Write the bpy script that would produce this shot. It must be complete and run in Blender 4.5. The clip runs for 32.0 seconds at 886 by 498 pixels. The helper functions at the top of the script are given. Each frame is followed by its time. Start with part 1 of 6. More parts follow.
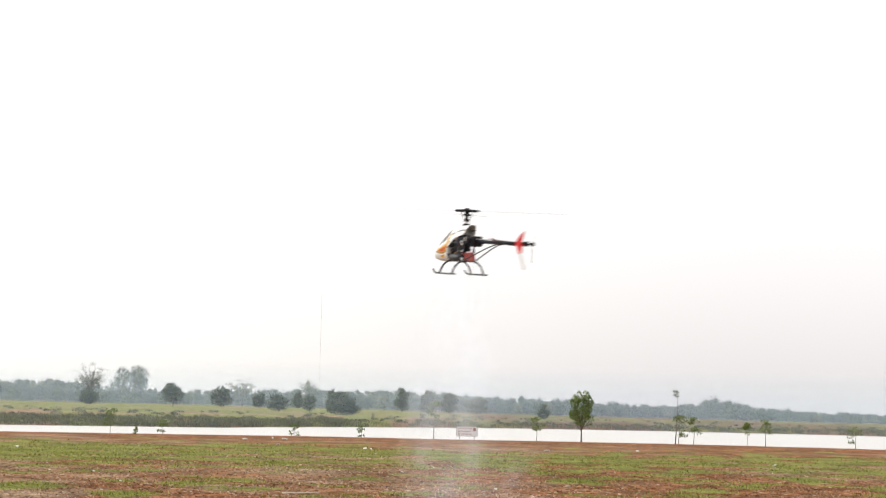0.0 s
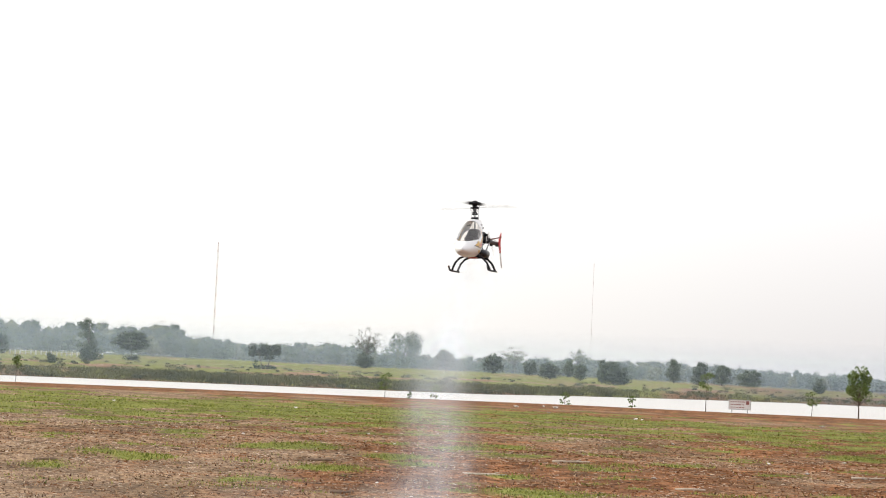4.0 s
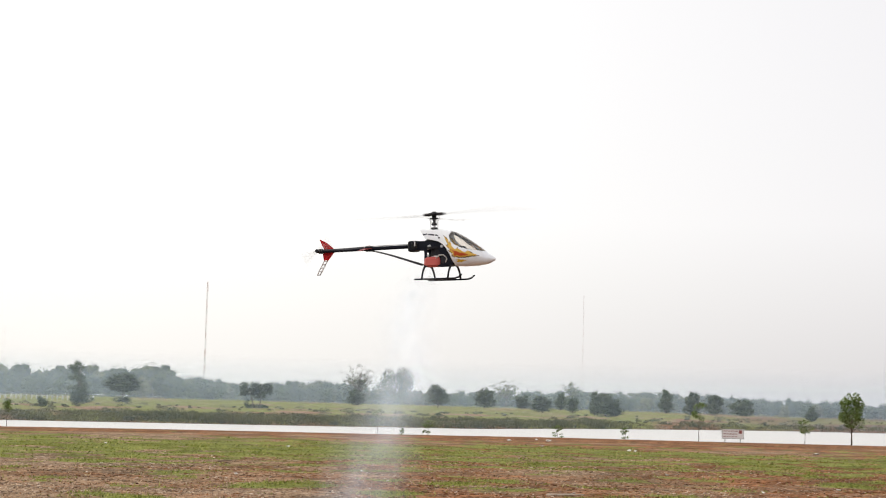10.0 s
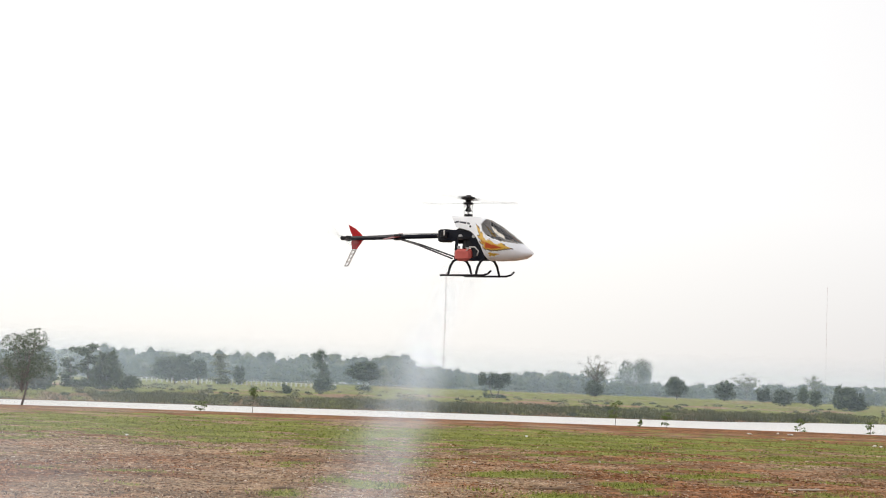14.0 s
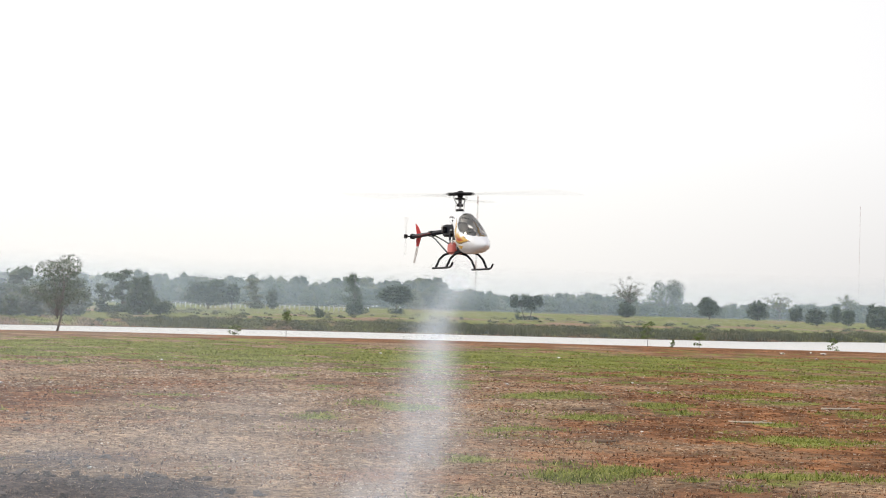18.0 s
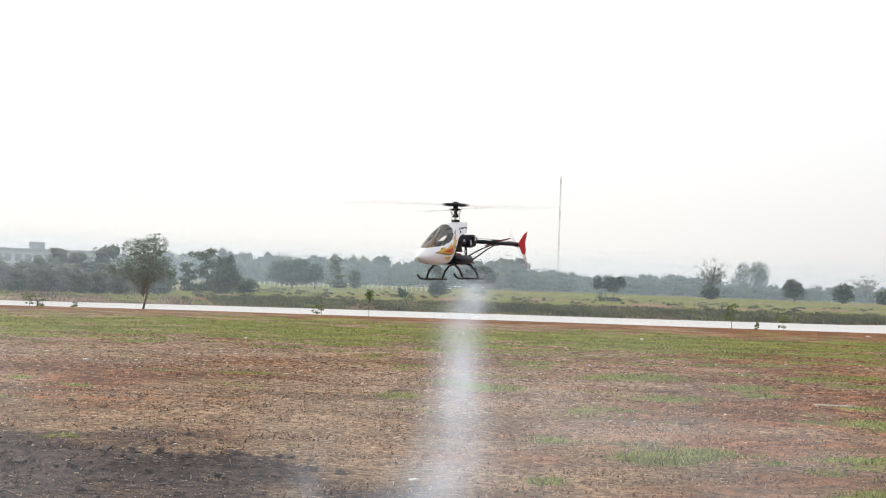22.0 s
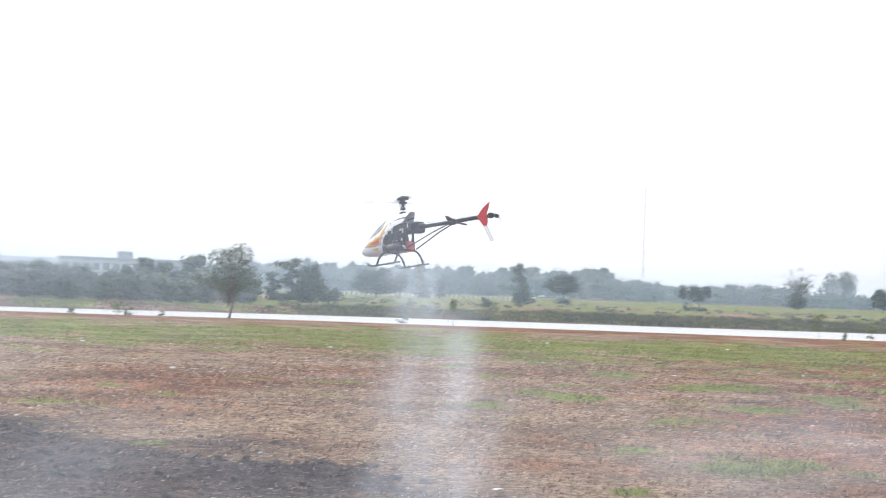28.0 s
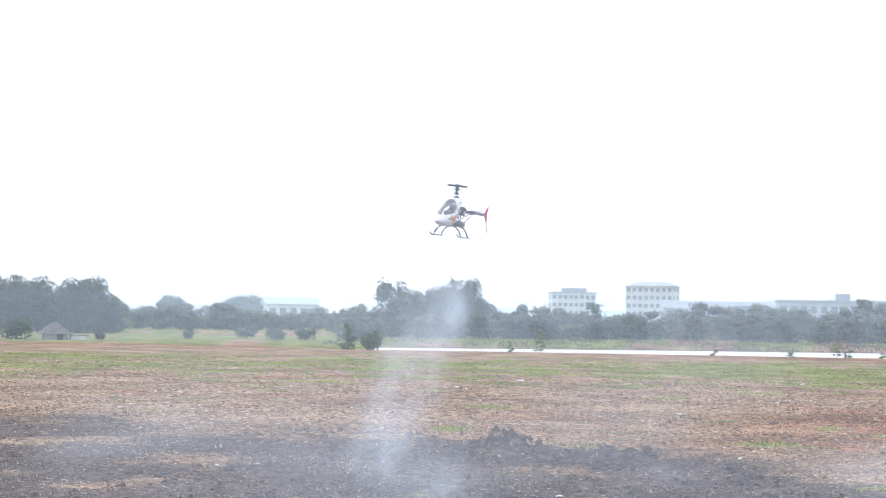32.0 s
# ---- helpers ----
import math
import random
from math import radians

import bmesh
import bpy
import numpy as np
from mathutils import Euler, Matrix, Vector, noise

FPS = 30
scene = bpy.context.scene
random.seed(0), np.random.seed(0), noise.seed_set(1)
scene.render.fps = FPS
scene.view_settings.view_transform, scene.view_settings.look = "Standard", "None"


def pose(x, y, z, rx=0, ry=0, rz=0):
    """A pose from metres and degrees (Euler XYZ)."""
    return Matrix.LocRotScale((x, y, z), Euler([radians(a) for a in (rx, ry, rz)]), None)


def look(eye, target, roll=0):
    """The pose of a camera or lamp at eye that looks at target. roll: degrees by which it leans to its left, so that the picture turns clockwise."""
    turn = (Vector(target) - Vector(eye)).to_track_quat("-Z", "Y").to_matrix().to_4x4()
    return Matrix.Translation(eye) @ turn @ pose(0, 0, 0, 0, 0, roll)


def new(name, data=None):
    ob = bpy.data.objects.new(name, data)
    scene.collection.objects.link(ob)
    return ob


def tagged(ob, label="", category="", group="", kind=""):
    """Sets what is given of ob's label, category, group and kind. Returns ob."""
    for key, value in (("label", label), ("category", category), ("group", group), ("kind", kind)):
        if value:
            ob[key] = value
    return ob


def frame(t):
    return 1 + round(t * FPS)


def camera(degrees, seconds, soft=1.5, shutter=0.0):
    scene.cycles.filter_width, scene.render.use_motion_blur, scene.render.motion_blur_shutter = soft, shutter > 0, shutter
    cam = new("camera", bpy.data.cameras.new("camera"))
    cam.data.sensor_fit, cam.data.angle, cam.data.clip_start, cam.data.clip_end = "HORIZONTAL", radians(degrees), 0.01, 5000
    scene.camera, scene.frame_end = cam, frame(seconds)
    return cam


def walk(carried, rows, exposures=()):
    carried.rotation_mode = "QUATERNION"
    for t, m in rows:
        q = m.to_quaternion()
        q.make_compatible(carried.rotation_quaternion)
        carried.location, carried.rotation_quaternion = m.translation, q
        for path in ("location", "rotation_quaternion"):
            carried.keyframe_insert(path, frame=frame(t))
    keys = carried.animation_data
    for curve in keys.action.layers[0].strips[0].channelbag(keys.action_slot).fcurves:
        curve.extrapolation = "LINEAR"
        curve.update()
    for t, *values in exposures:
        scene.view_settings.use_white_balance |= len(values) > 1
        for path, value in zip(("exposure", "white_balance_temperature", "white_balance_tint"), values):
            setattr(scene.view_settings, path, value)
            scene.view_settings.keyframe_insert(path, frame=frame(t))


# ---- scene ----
FOV = 29.28
EYE = 1.6

# seconds, yaw to the left, pitch up, roll
CAMERA_ROWS = [
    (0, -8.35, 5.46, 1.35), (0.5, -8.00, 6.10, 1.65), (1, -4.27, 4.86, 2.03), (1.5, -1.96, 4.44, 2.16),
    (2, -0.09, 4.14, 1.95), (2.5, 1.99, 3.88, 2.16), (3, 1.47, 4.00, 2.34), (3.5, 0.81, 4.01, 2.69),
    (5.5, 1.51, 4.64, 2.99), (6, 3.20, 4.71, 2.80), (6.5, 3.52, 5.55, 2.50), (7, 4.13, 6.47, 2.17),
    (7.5, 3.36, 6.56, 2.02), (8, 1.70, 7.14, 1.87), (8.5, 1.11, 7.05, 1.82), (9, -0.00, 6.43, 1.68),
    (9.5, 0.12, 5.75, 1.54), (10, 0.50, 5.30, 1.50), (10.5, 1.55, 4.73, 1.30), (11, 3.00, 4.08, 1.53),
    (11.5, 4.15, 3.73, 1.86), (12, 5.74, 4.01, 2.34), (12.5, 6.90, 4.00, 2.33), (13, 7.48, 4.31, 2.37),
    (13.5, 8.57, 4.81, 2.21), (15.5, 7.50, 3.68, 1.88), (16, 6.96, 3.04, 1.74), (16.5, 7.32, 2.22, 1.50),
    (17, 8.50, 1.91, 1.67), (17.5, 9.23, 1.87, 1.65), (18, 9.51, 2.09, 1.69), (18.5, 9.85, 2.28, 1.89),
    (19, 10.06, 2.27, 1.91), (19.5, 10.03, 2.06, 1.99), (20, 10.28, 1.56, 1.81), (20.5, 10.33, 1.44, 1.98),
    (21, 10.63, 1.36, 1.90), (21.5, 11.42, 1.50, 1.92), (22, 12.28, 1.34, 2.04), (22.5, 12.34, 1.13, 2.06),
    (23, 11.87, 1.14, 1.90), (23.5, 11.26, 1.37, 2.03), (24, 11.21, 1.67, 1.98), (24.5, 11.97, 1.46, 2.06),
    (25, 13.41, 1.44, 2.04), (25.5, 13.82, 1.52, 2.24), (27.5, 13.48, 2.34, 2.06), (28, 15.13, 1.56, 2.13),
    (28.5, 17.92, 1.07, 1.78), (29, 22.94, 1.00, 1.47), (29.5, 25.83, 1.48, 1.56), (30, 29.33, 1.73, 1.92),
    (30.5, 33.63, 1.96, 1.64), (31, 37.99, 2.30, 0.85), (31.5, 38.62, 2.07, 0.83), (32, 39.02, 2.40, 0.87)]
cam = camera(FOV, 32.0, soft=1.0, shutter=0.5)
walk(cam, [(t, pose(0, 0, EYE, 90 + p, 0, y) @ pose(0, 0, 0, 0, 0, r)) for t, y, p, r in CAMERA_ROWS],
     exposures=[(0, 0.26, 6650, 10), (3, 0.26, 6650, 10), (5.5, 0.10, 6550, 10), (13, 0.05, 6550, 10), (21, 0.05, 6450, 10), (23.5, 0.06, 6350, 10), (25, 0.13, 6150, 10), (27, 0.17, 6000, 11), (29.5, 0.4, 5850, 12), (32, 0.42, 5720, 12)])

scene.cycles.transparent_max_bounces = 64


# ---- light ----
def make_world():
    w = bpy.data.worlds.new("hazy_sky")
    scene.world = w
    w.use_nodes = True
    nt = w.node_tree
    nt.nodes.clear()
    out = nt.nodes.new("ShaderNodeOutputWorld")
    bg = nt.nodes.new("ShaderNodeBackground")
    sky = nt.nodes.new("ShaderNodeTexSky")
    sky.sky_type = "NISHITA"
    sky.sun_disc = False
    sky.sun_elevation, sky.sun_rotation = radians(32), radians(-75)
    sky.air_density, sky.dust_density, sky.ozone_density = 1.0, 4.0, 1.0
    gain = nt.nodes.new("ShaderNodeVectorMath")
    gain.operation = "SCALE"
    gain.inputs[3].default_value = 0.08
    nt.links.new(sky.outputs[0], gain.inputs[0])
    # a veil of dry-season haze lies over the whole sky
    coord = nt.nodes.new("ShaderNodeTexCoord")
    sep = nt.nodes.new("ShaderNodeSeparateXYZ")
    nt.links.new(coord.outputs["Generated"], sep.inputs[0])
    ramps = []
    for low, high in (((0.80, 0.785, 0.80), (1.04, 1.02, 1.035)), ((1.12, 1.095, 1.055), (1.30, 1.29, 1.26))):
        ramp = nt.nodes.new("ShaderNodeValToRGB")
        ramp.color_ramp.elements[0].position, ramp.color_ramp.elements[0].color = 0.0, (*low, 1)
        ramp.color_ramp.elements[1].position, ramp.color_ramp.elements[1].color = 0.11, (*high, 1)
        nt.links.new(sep.outputs[2], ramp.inputs[0])
        ramps.append(ramp)
    toward = nt.nodes.new("ShaderNodeVectorMath")
    toward.operation = "DOT_PRODUCT"
    toward.inputs[1].default_value = (-math.sin(radians(75)), math.cos(radians(75)), 0)
    nt.links.new(coord.outputs["Generated"], toward.inputs[0])
    glow = nt.nodes.new("ShaderNodeMapRange")
    glow.interpolation_type = "SMOOTHSTEP"
    glow.inputs[1].default_value, glow.inputs[2].default_value = -0.1, 0.5
    nt.links.new(toward.outputs["Value"], glow.inputs[0])
    veil = nt.nodes.new("ShaderNodeMix")
    veil.data_type = "RGBA"
    nt.links.new(glow.outputs[0], veil.inputs[0])
    nt.links.new(ramps[0].outputs[0], veil.inputs[6])
    nt.links.new(ramps[1].outputs[0], veil.inputs[7])
    mix = nt.nodes.new("ShaderNodeMix")
    mix.data_type = "RGBA"
    mix.inputs[0].default_value = 0.8
    nt.links.new(gain.outputs[0], mix.inputs[6])
    nt.links.new(veil.outputs[2], mix.inputs[7])
    nt.links.new(mix.outputs[2], bg.inputs[0])
    bg.inputs[1].default_value = 1.0
    nt.links.new(bg.outputs[0], out.inputs[0])


make_world()
SUN_AZ, SUN_EL = 75, 32
sun_data = bpy.data.lights.new("sun", "SUN")
sun_data.energy, sun_data.angle, sun_data.color = 1.3, radians(9), (1.0, 0.9, 0.78)
sun = new("sun", sun_data)
sa, se = radians(SUN_AZ), radians(SUN_EL)
sun_from = Vector((-math.sin(sa) * math.cos(se), math.cos(sa) * math.cos(se), math.sin(se)))
sun.matrix_world = look(sun_from * 100, (0, 0, 0))


# ---- materials ----
def nodes_of(name):
    m = bpy.data.materials.new(name)
    m.use_nodes = True
    nt = m.node_tree
    return m, nt, nt.nodes["Principled BSDF"]


def mat(name, colour, rough=0.6, metal=0.0, vary=0.15, scale=6.0, bump=0.0, island=0.0, coat=0.0, trans=0.0):
    """Principled paint with two scales of colour noise and fine relief."""
    m, nt, b = nodes_of(name)
    N, L = nt.nodes.new, nt.links.new
    tc = N("ShaderNodeTexCoord")
    n1, n2 = N("ShaderNodeTexNoise"), N("ShaderNodeTexNoise")
    n1.inputs["Scale"].default_value, n2.inputs["Scale"].default_value = scale, scale * 7
    for n in (n1, n2):
        n.inputs["Detail"].default_value = 4
        L(tc.outputs["Object"], n.inputs["Vector"])
    add = N("ShaderNodeMath")
    add.operation = "ADD"
    L(n1.outputs[0], add.inputs[0])
    L(n2.outputs[0], add.inputs[1])
    last = add
    if island:
        geo = N("ShaderNodeNewGeometry")
        mad = N("ShaderNodeMath")
        mad.operation = "MULTIPLY_ADD"
        mad.inputs[1].default_value = island
        L(geo.outputs["Random Per Island"], mad.inputs[0])
        L(add.outputs[0], mad.inputs[2])
        last = mad
    ramp = N("ShaderNodeMapRange")
    ramp.inputs[1].default_value, ramp.inputs[2].default_value = 0.6, 1.4 + island
    ramp.inputs[3].default_value, ramp.inputs[4].default_value = 1 - vary, 1 + vary
    L(last.outputs[0], ramp.inputs[0])
    mul = N("ShaderNodeVectorMath")
    mul.operation = "SCALE"
    mul.inputs[0].default_value = colour
    L(ramp.outputs[0], mul.inputs[3])
    L(mul.outputs[0], b.inputs["Base Color"])
    b.inputs["Roughness"].default_value = rough
    b.inputs["Metallic"].default_value = metal
    b.inputs["Coat Weight"].default_value = coat
    b.inputs["Transmission Weight"].default_value = trans
    if bump:
        bp = N("ShaderNodeBump")
        bp.inputs["Strength"].default_value = bump
        bp.inputs["Distance"].default_value = 0.02
        L(n2.outputs[0], bp.inputs["Height"])
        L(bp.outputs[0], b.inputs["Normal"])
    return m


def leaf_mat(name, colour, vary=0.35):
    """Leaves: diffuse and partly translucent, each leaf a little different."""
    m = mat(name, colour, 0.6, vary=vary, scale=0.4, island=0.7)
    nt = m.node_tree
    b = nt.nodes["Principled BSDF"]
    tr = nt.nodes.new("ShaderNodeBsdfTranslucent")
    nt.links.new(b.inputs["Base Color"].links[0].from_socket, tr.inputs["Color"])
    mx = nt.nodes.new("ShaderNodeMixShader")
    mx.inputs[0].default_value = 0.3
    nt.links.new(b.outputs[0], mx.inputs[1])
    nt.links.new(tr.outputs[0], mx.inputs[2])
    nt.links.new(mx.outputs[0], nt.nodes["Material Output"].inputs[0])
    return m


def ground_mat():
    """Red soil, straw, green grass and dark turned earth, by the cover that the sheet carries and by noise."""
    m, nt, b = nodes_of("field_soil")
    N, L = nt.nodes.new, nt.links.new
    geo = N("ShaderNodeNewGeometry")
    att = N("ShaderNodeVertexColor")
    att.layer_name = "cover"
    sep = N("ShaderNodeSeparateColor")
    L(att.outputs["Color"], sep.inputs[0])

    def noise_at(scale, detail=5, stretch=None):
        n = N("ShaderNodeTexNoise")
        n.inputs["Scale"].default_value = scale
        n.inputs["Detail"].default_value = detail
        n.inputs["Roughness"].default_value = 0.65
        if stretch:
            mp = N("ShaderNodeMapping")
            mp.inputs["Scale"].default_value = stretch
            L(geo.outputs["Position"], mp.inputs[0])
            L(mp.outputs[0], n.inputs["Vector"])
        else:
            L(geo.outputs["Position"], n.inputs["Vector"])
        return n.outputs[0]

    def blend(a, c, fac):
        x = N("ShaderNodeMix")
        x.data_type = "RGBA"
        for sock, v in ((x.inputs[6], a), (x.inputs[7], c)):
            if isinstance(v, tuple):
                sock.default_value = (*v, 1)
            else:
                L(v, sock)
        L(fac, x.inputs[0])
        return x.outputs[2]

    def ramp(src, lo, hi):
        r = N("ShaderNodeMapRange")
        r.inputs[1].default_value, r.inputs[2].default_value = lo, hi
        L(src, r.inputs[0])
        return r.outputs[0]

    def join(op, a, c):
        k = N("ShaderNodeMath")
        k.operation = op
        for sock, v in ((k.inputs[0], a), (k.inputs[1], c)):
            if isinstance(v, (int, float)):
                sock.default_value = v
            else:
                L(v, sock)
        return k.outputs[0]

    fine, mid, coarse = noise_at(9), noise_at(2.2), noise_at(0.35)
    grit = noise_at(38, 3)
    straw = blend((0.125, 0.080, 0.054), (0.500, 0.350, 0.218), ramp(fine, 0.36, 0.66))
    red = blend((0.110, 0.047, 0.022), (0.375, 0.175, 0.080), ramp(mid, 0.35, 0.68))
    green = blend((0.095, 0.112, 0.026), (0.300, 0.315, 0.080), ramp(fine, 0.3, 0.7))
    dark = blend((0.045, 0.034, 0.034), (0.150, 0.112, 0.096), ramp(fine, 0.38, 0.66))
    col = blend(straw, red, ramp(join("ADD", sep.outputs[1], join("MULTIPLY", join("SUBTRACT", mid, 0.5), 0.9)), 0.30, 0.72))
    col = blend(col, dark, ramp(join("ADD", sep.outputs[2], join("MULTIPLY", join("SUBTRACT", mid, 0.5), 1.9)), 0.30, 0.72))
    col = blend(col, green, ramp(join("ADD", sep.outputs[0], join("ADD", join("MULTIPLY", join("SUBTRACT", fine, 0.5), 0.7), join("MULTIPLY", join("SUBTRACT", mid, 0.5), 1.0))), 0.30, 0.80))
    col = blend(col, (0.52, 0.40, 0.27), join("MULTIPLY", ramp(grit, 0.62, 0.72), 0.3))
    # shade of small crevices, painted dark where the grit is lowest
    col = blend(col, (0.07, 0.05, 0.04), join("MULTIPLY", ramp(grit, 0.40, 0.32), 0.5))
    wear = N("ShaderNodeVectorMath")
    wear.operation = "SCALE"
    patch = N("ShaderNodeMapRange")
    patch.inputs[1].default_value, patch.inputs[2].default_value, patch.inputs[3].default_value, patch.inputs[4].default_value = 0.58, 0.86, 0.66, 1.34
    L(join("ADD", join("MULTIPLY", mid, 0.7), join("ADD", join("MULTIPLY", coarse, 1.1), -0.19)), patch.inputs[0])
    L(col, wear.inputs[0])
    L(patch.outputs[0], wear.inputs[3])
    L(wear.outputs[0], b.inputs["Base Color"])
    b.inputs["Roughness"].default_value = 0.95
    b.inputs["Specular IOR Level"].default_value = 0.1
    bp = N("ShaderNodeBump")
    bp.inputs["Strength"].default_value = 0.8
    bp.inputs["Distance"].default_value = 0.05
    L(join("ADD", fine, join("MULTIPLY", grit, 0.5)), bp.inputs["Height"])
    L(bp.outputs[0], b.inputs["Normal"])
    return m


def water_mat():
    m, nt, b = nodes_of("river_water")
    N, L = nt.nodes.new, nt.links.new
    geo, mp, n = N("ShaderNodeNewGeometry"), N("ShaderNodeMapping"), N("ShaderNodeTexNoise")
    mp.inputs["Scale"].default_value = (0.6, 1.6, 1)
    n.inputs["Scale"].default_value, n.inputs["Detail"].default_value = 1.2, 4
    L(geo.outputs["Position"], mp.inputs[0])
    L(mp.outputs[0], n.inputs["Vector"])
    bp = N("ShaderNodeBump")
    bp.inputs["Strength"].default_value, bp.inputs["Distance"].default_value = 1.0, 0.6
    L(n.outputs[0], bp.inputs["Height"])
    L(bp.outputs[0], b.inputs["Normal"])
    # near-white base colour stands in for the white sky's reflection
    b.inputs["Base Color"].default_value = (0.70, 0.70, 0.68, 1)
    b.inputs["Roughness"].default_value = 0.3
    b.inputs["IOR"].default_value = 1.33
    return m


def veil_mat(name):
    """A veil of haze: mostly clear, scatters daylight, as dense as the sheet says."""
    m = bpy.data.materials.new(name)
    m.use_nodes = True
    nt = m.node_tree
    nt.nodes.clear()
    N, L = nt.nodes.new, nt.links.new
    out, mx, tr, df, tl, ad = (N("ShaderNodeOutputMaterial"), N("ShaderNodeMixShader"), N("ShaderNodeBsdfTransparent"), N("ShaderNodeBsdfDiffuse"),
                               N("ShaderNodeBsdfTranslucent"), N("ShaderNodeAddShader"))
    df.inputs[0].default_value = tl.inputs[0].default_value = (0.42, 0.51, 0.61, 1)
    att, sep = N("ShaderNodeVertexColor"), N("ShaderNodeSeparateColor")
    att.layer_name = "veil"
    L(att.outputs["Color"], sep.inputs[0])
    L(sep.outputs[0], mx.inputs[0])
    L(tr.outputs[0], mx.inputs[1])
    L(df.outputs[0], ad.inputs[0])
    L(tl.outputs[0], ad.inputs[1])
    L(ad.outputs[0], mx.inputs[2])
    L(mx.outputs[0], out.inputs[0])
    return m


def smoke_mat(name, alpha, tear=1.0):
    """Exhaust smoke: bluish white, densest where a puff is thickest, torn by noise."""
    m = bpy.data.materials.new(name)
    m.use_nodes = True
    nt = m.node_tree
    nt.nodes.clear()
    N, L = nt.nodes.new, nt.links.new
    out, mx, tr, df, tl, ad = (N("ShaderNodeOutputMaterial"), N("ShaderNodeMixShader"), N("ShaderNodeBsdfTransparent"), N("ShaderNodeBsdfDiffuse"),
                               N("ShaderNodeBsdfTranslucent"), N("ShaderNodeAddShader"))
    df.inputs[0].default_value = tl.inputs[0].default_value = (0.66, 0.74, 0.82, 1)
    tc, sep, ab, pw, ns, rg, mu = (N("ShaderNodeTexCoord"), N("ShaderNodeSeparateXYZ"), N("ShaderNodeMath"), N("ShaderNodeMath"), N("ShaderNodeTexNoise"),
                                   N("ShaderNodeMapRange"), N("ShaderNodeMath"))
    ln = N("ShaderNodeVectorMath")
    ln.operation = "MULTIPLY"
    ln.inputs[1].default_value = (1, 0, 1)
    lg = N("ShaderNodeVectorMath")
    lg.operation = "LENGTH"
    L(tc.outputs["Object"], ln.inputs[0])
    L(ln.outputs[0], lg.inputs[0])
    ab.operation, pw.operation, mu.operation = "SUBTRACT", "POWER", "MULTIPLY"
    ab.use_clamp = True
    ab.inputs[0].default_value = 1.0
    L(lg.outputs[1], ab.inputs[1])
    pw.inputs[1].default_value = 2.0
    L(ab.outputs[0], pw.inputs[0])
    ns.inputs["Scale"].default_value, ns.inputs["Detail"].default_value = 2.0, 5
    L(tc.outputs["Object"], ns.inputs["Vector"])
    rg.inputs[1].default_value, rg.inputs[2].default_value, rg.inputs[3].default_value, rg.inputs[4].default_value = 0.32, 0.68, (0.9 - 0.7 * tear) * alpha, (0.9 + 0.7 * tear) * alpha
    L(ns.outputs[0], rg.inputs[0])
    L(pw.outputs[0], mu.inputs[0])
    L(rg.outputs[0], mu.inputs[1])
    L(mu.outputs[0], mx.inputs[0])
    L(tr.outputs[0], mx.inputs[1])
    L(df.outputs[0], ad.inputs[0])
    L(tl.outputs[0], ad.inputs[1])
    L(ad.outputs[0], mx.inputs[2])
    L(mx.outputs[0], out.inputs[0])
    return m


def glass_mat():
    m = bpy.data.materials.new("tinted_glass")
    m.use_nodes = True
    nt = m.node_tree
    nt.nodes.clear()
    N, L = nt.nodes.new, nt.links.new
    out, mx, tr, gl = N("ShaderNodeOutputMaterial"), N("ShaderNodeMixShader"), N("ShaderNodeBsdfTransparent"), N("ShaderNodeBsdfGlossy")
    tr.inputs[0].default_value = (0.93, 0.89, 0.84, 1)
    gl.inputs["Roughness"].default_value = 0.06
    fr = N("ShaderNodeFresnel")
    fr.inputs[0].default_value = 1.5
    ml = N("ShaderNodeMath")
    ml.operation, ml.use_clamp = "MULTIPLY_ADD", True
    ml.inputs[1].default_value, ml.inputs[2].default_value = 1.0, 0.06
    L(fr.outputs[0], ml.inputs[0])
    L(ml.outputs[0], mx.inputs[0])
    L(tr.outputs[0], mx.inputs[1])
    L(gl.outputs[0], mx.inputs[2])
    L(mx.outputs[0], out.inputs[0])
    return m


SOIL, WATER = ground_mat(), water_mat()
LEAF_DARK = leaf_mat("leaf_dark", (0.050, 0.075, 0.032))
LEAF_MID = leaf_mat("leaf_mid", (0.075, 0.105, 0.045))
LEAF_FRESH = leaf_mat("leaf_fresh", (0.13, 0.19, 0.04))
LEAF_SHRUB = leaf_mat("leaf_shrub", (0.075, 0.125, 0.045))
LEAF_PALE = leaf_mat("leaf_pale", (0.16, 0.17, 0.08))
# greyed leaves for far trees: some distance haze is put into the colour
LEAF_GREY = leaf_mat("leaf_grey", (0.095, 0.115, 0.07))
REED = leaf_mat("reed", (0.150, 0.155, 0.075), 0.5)
REED_DARK = leaf_mat("reed_dark", (0.105, 0.115, 0.058), 0.5)


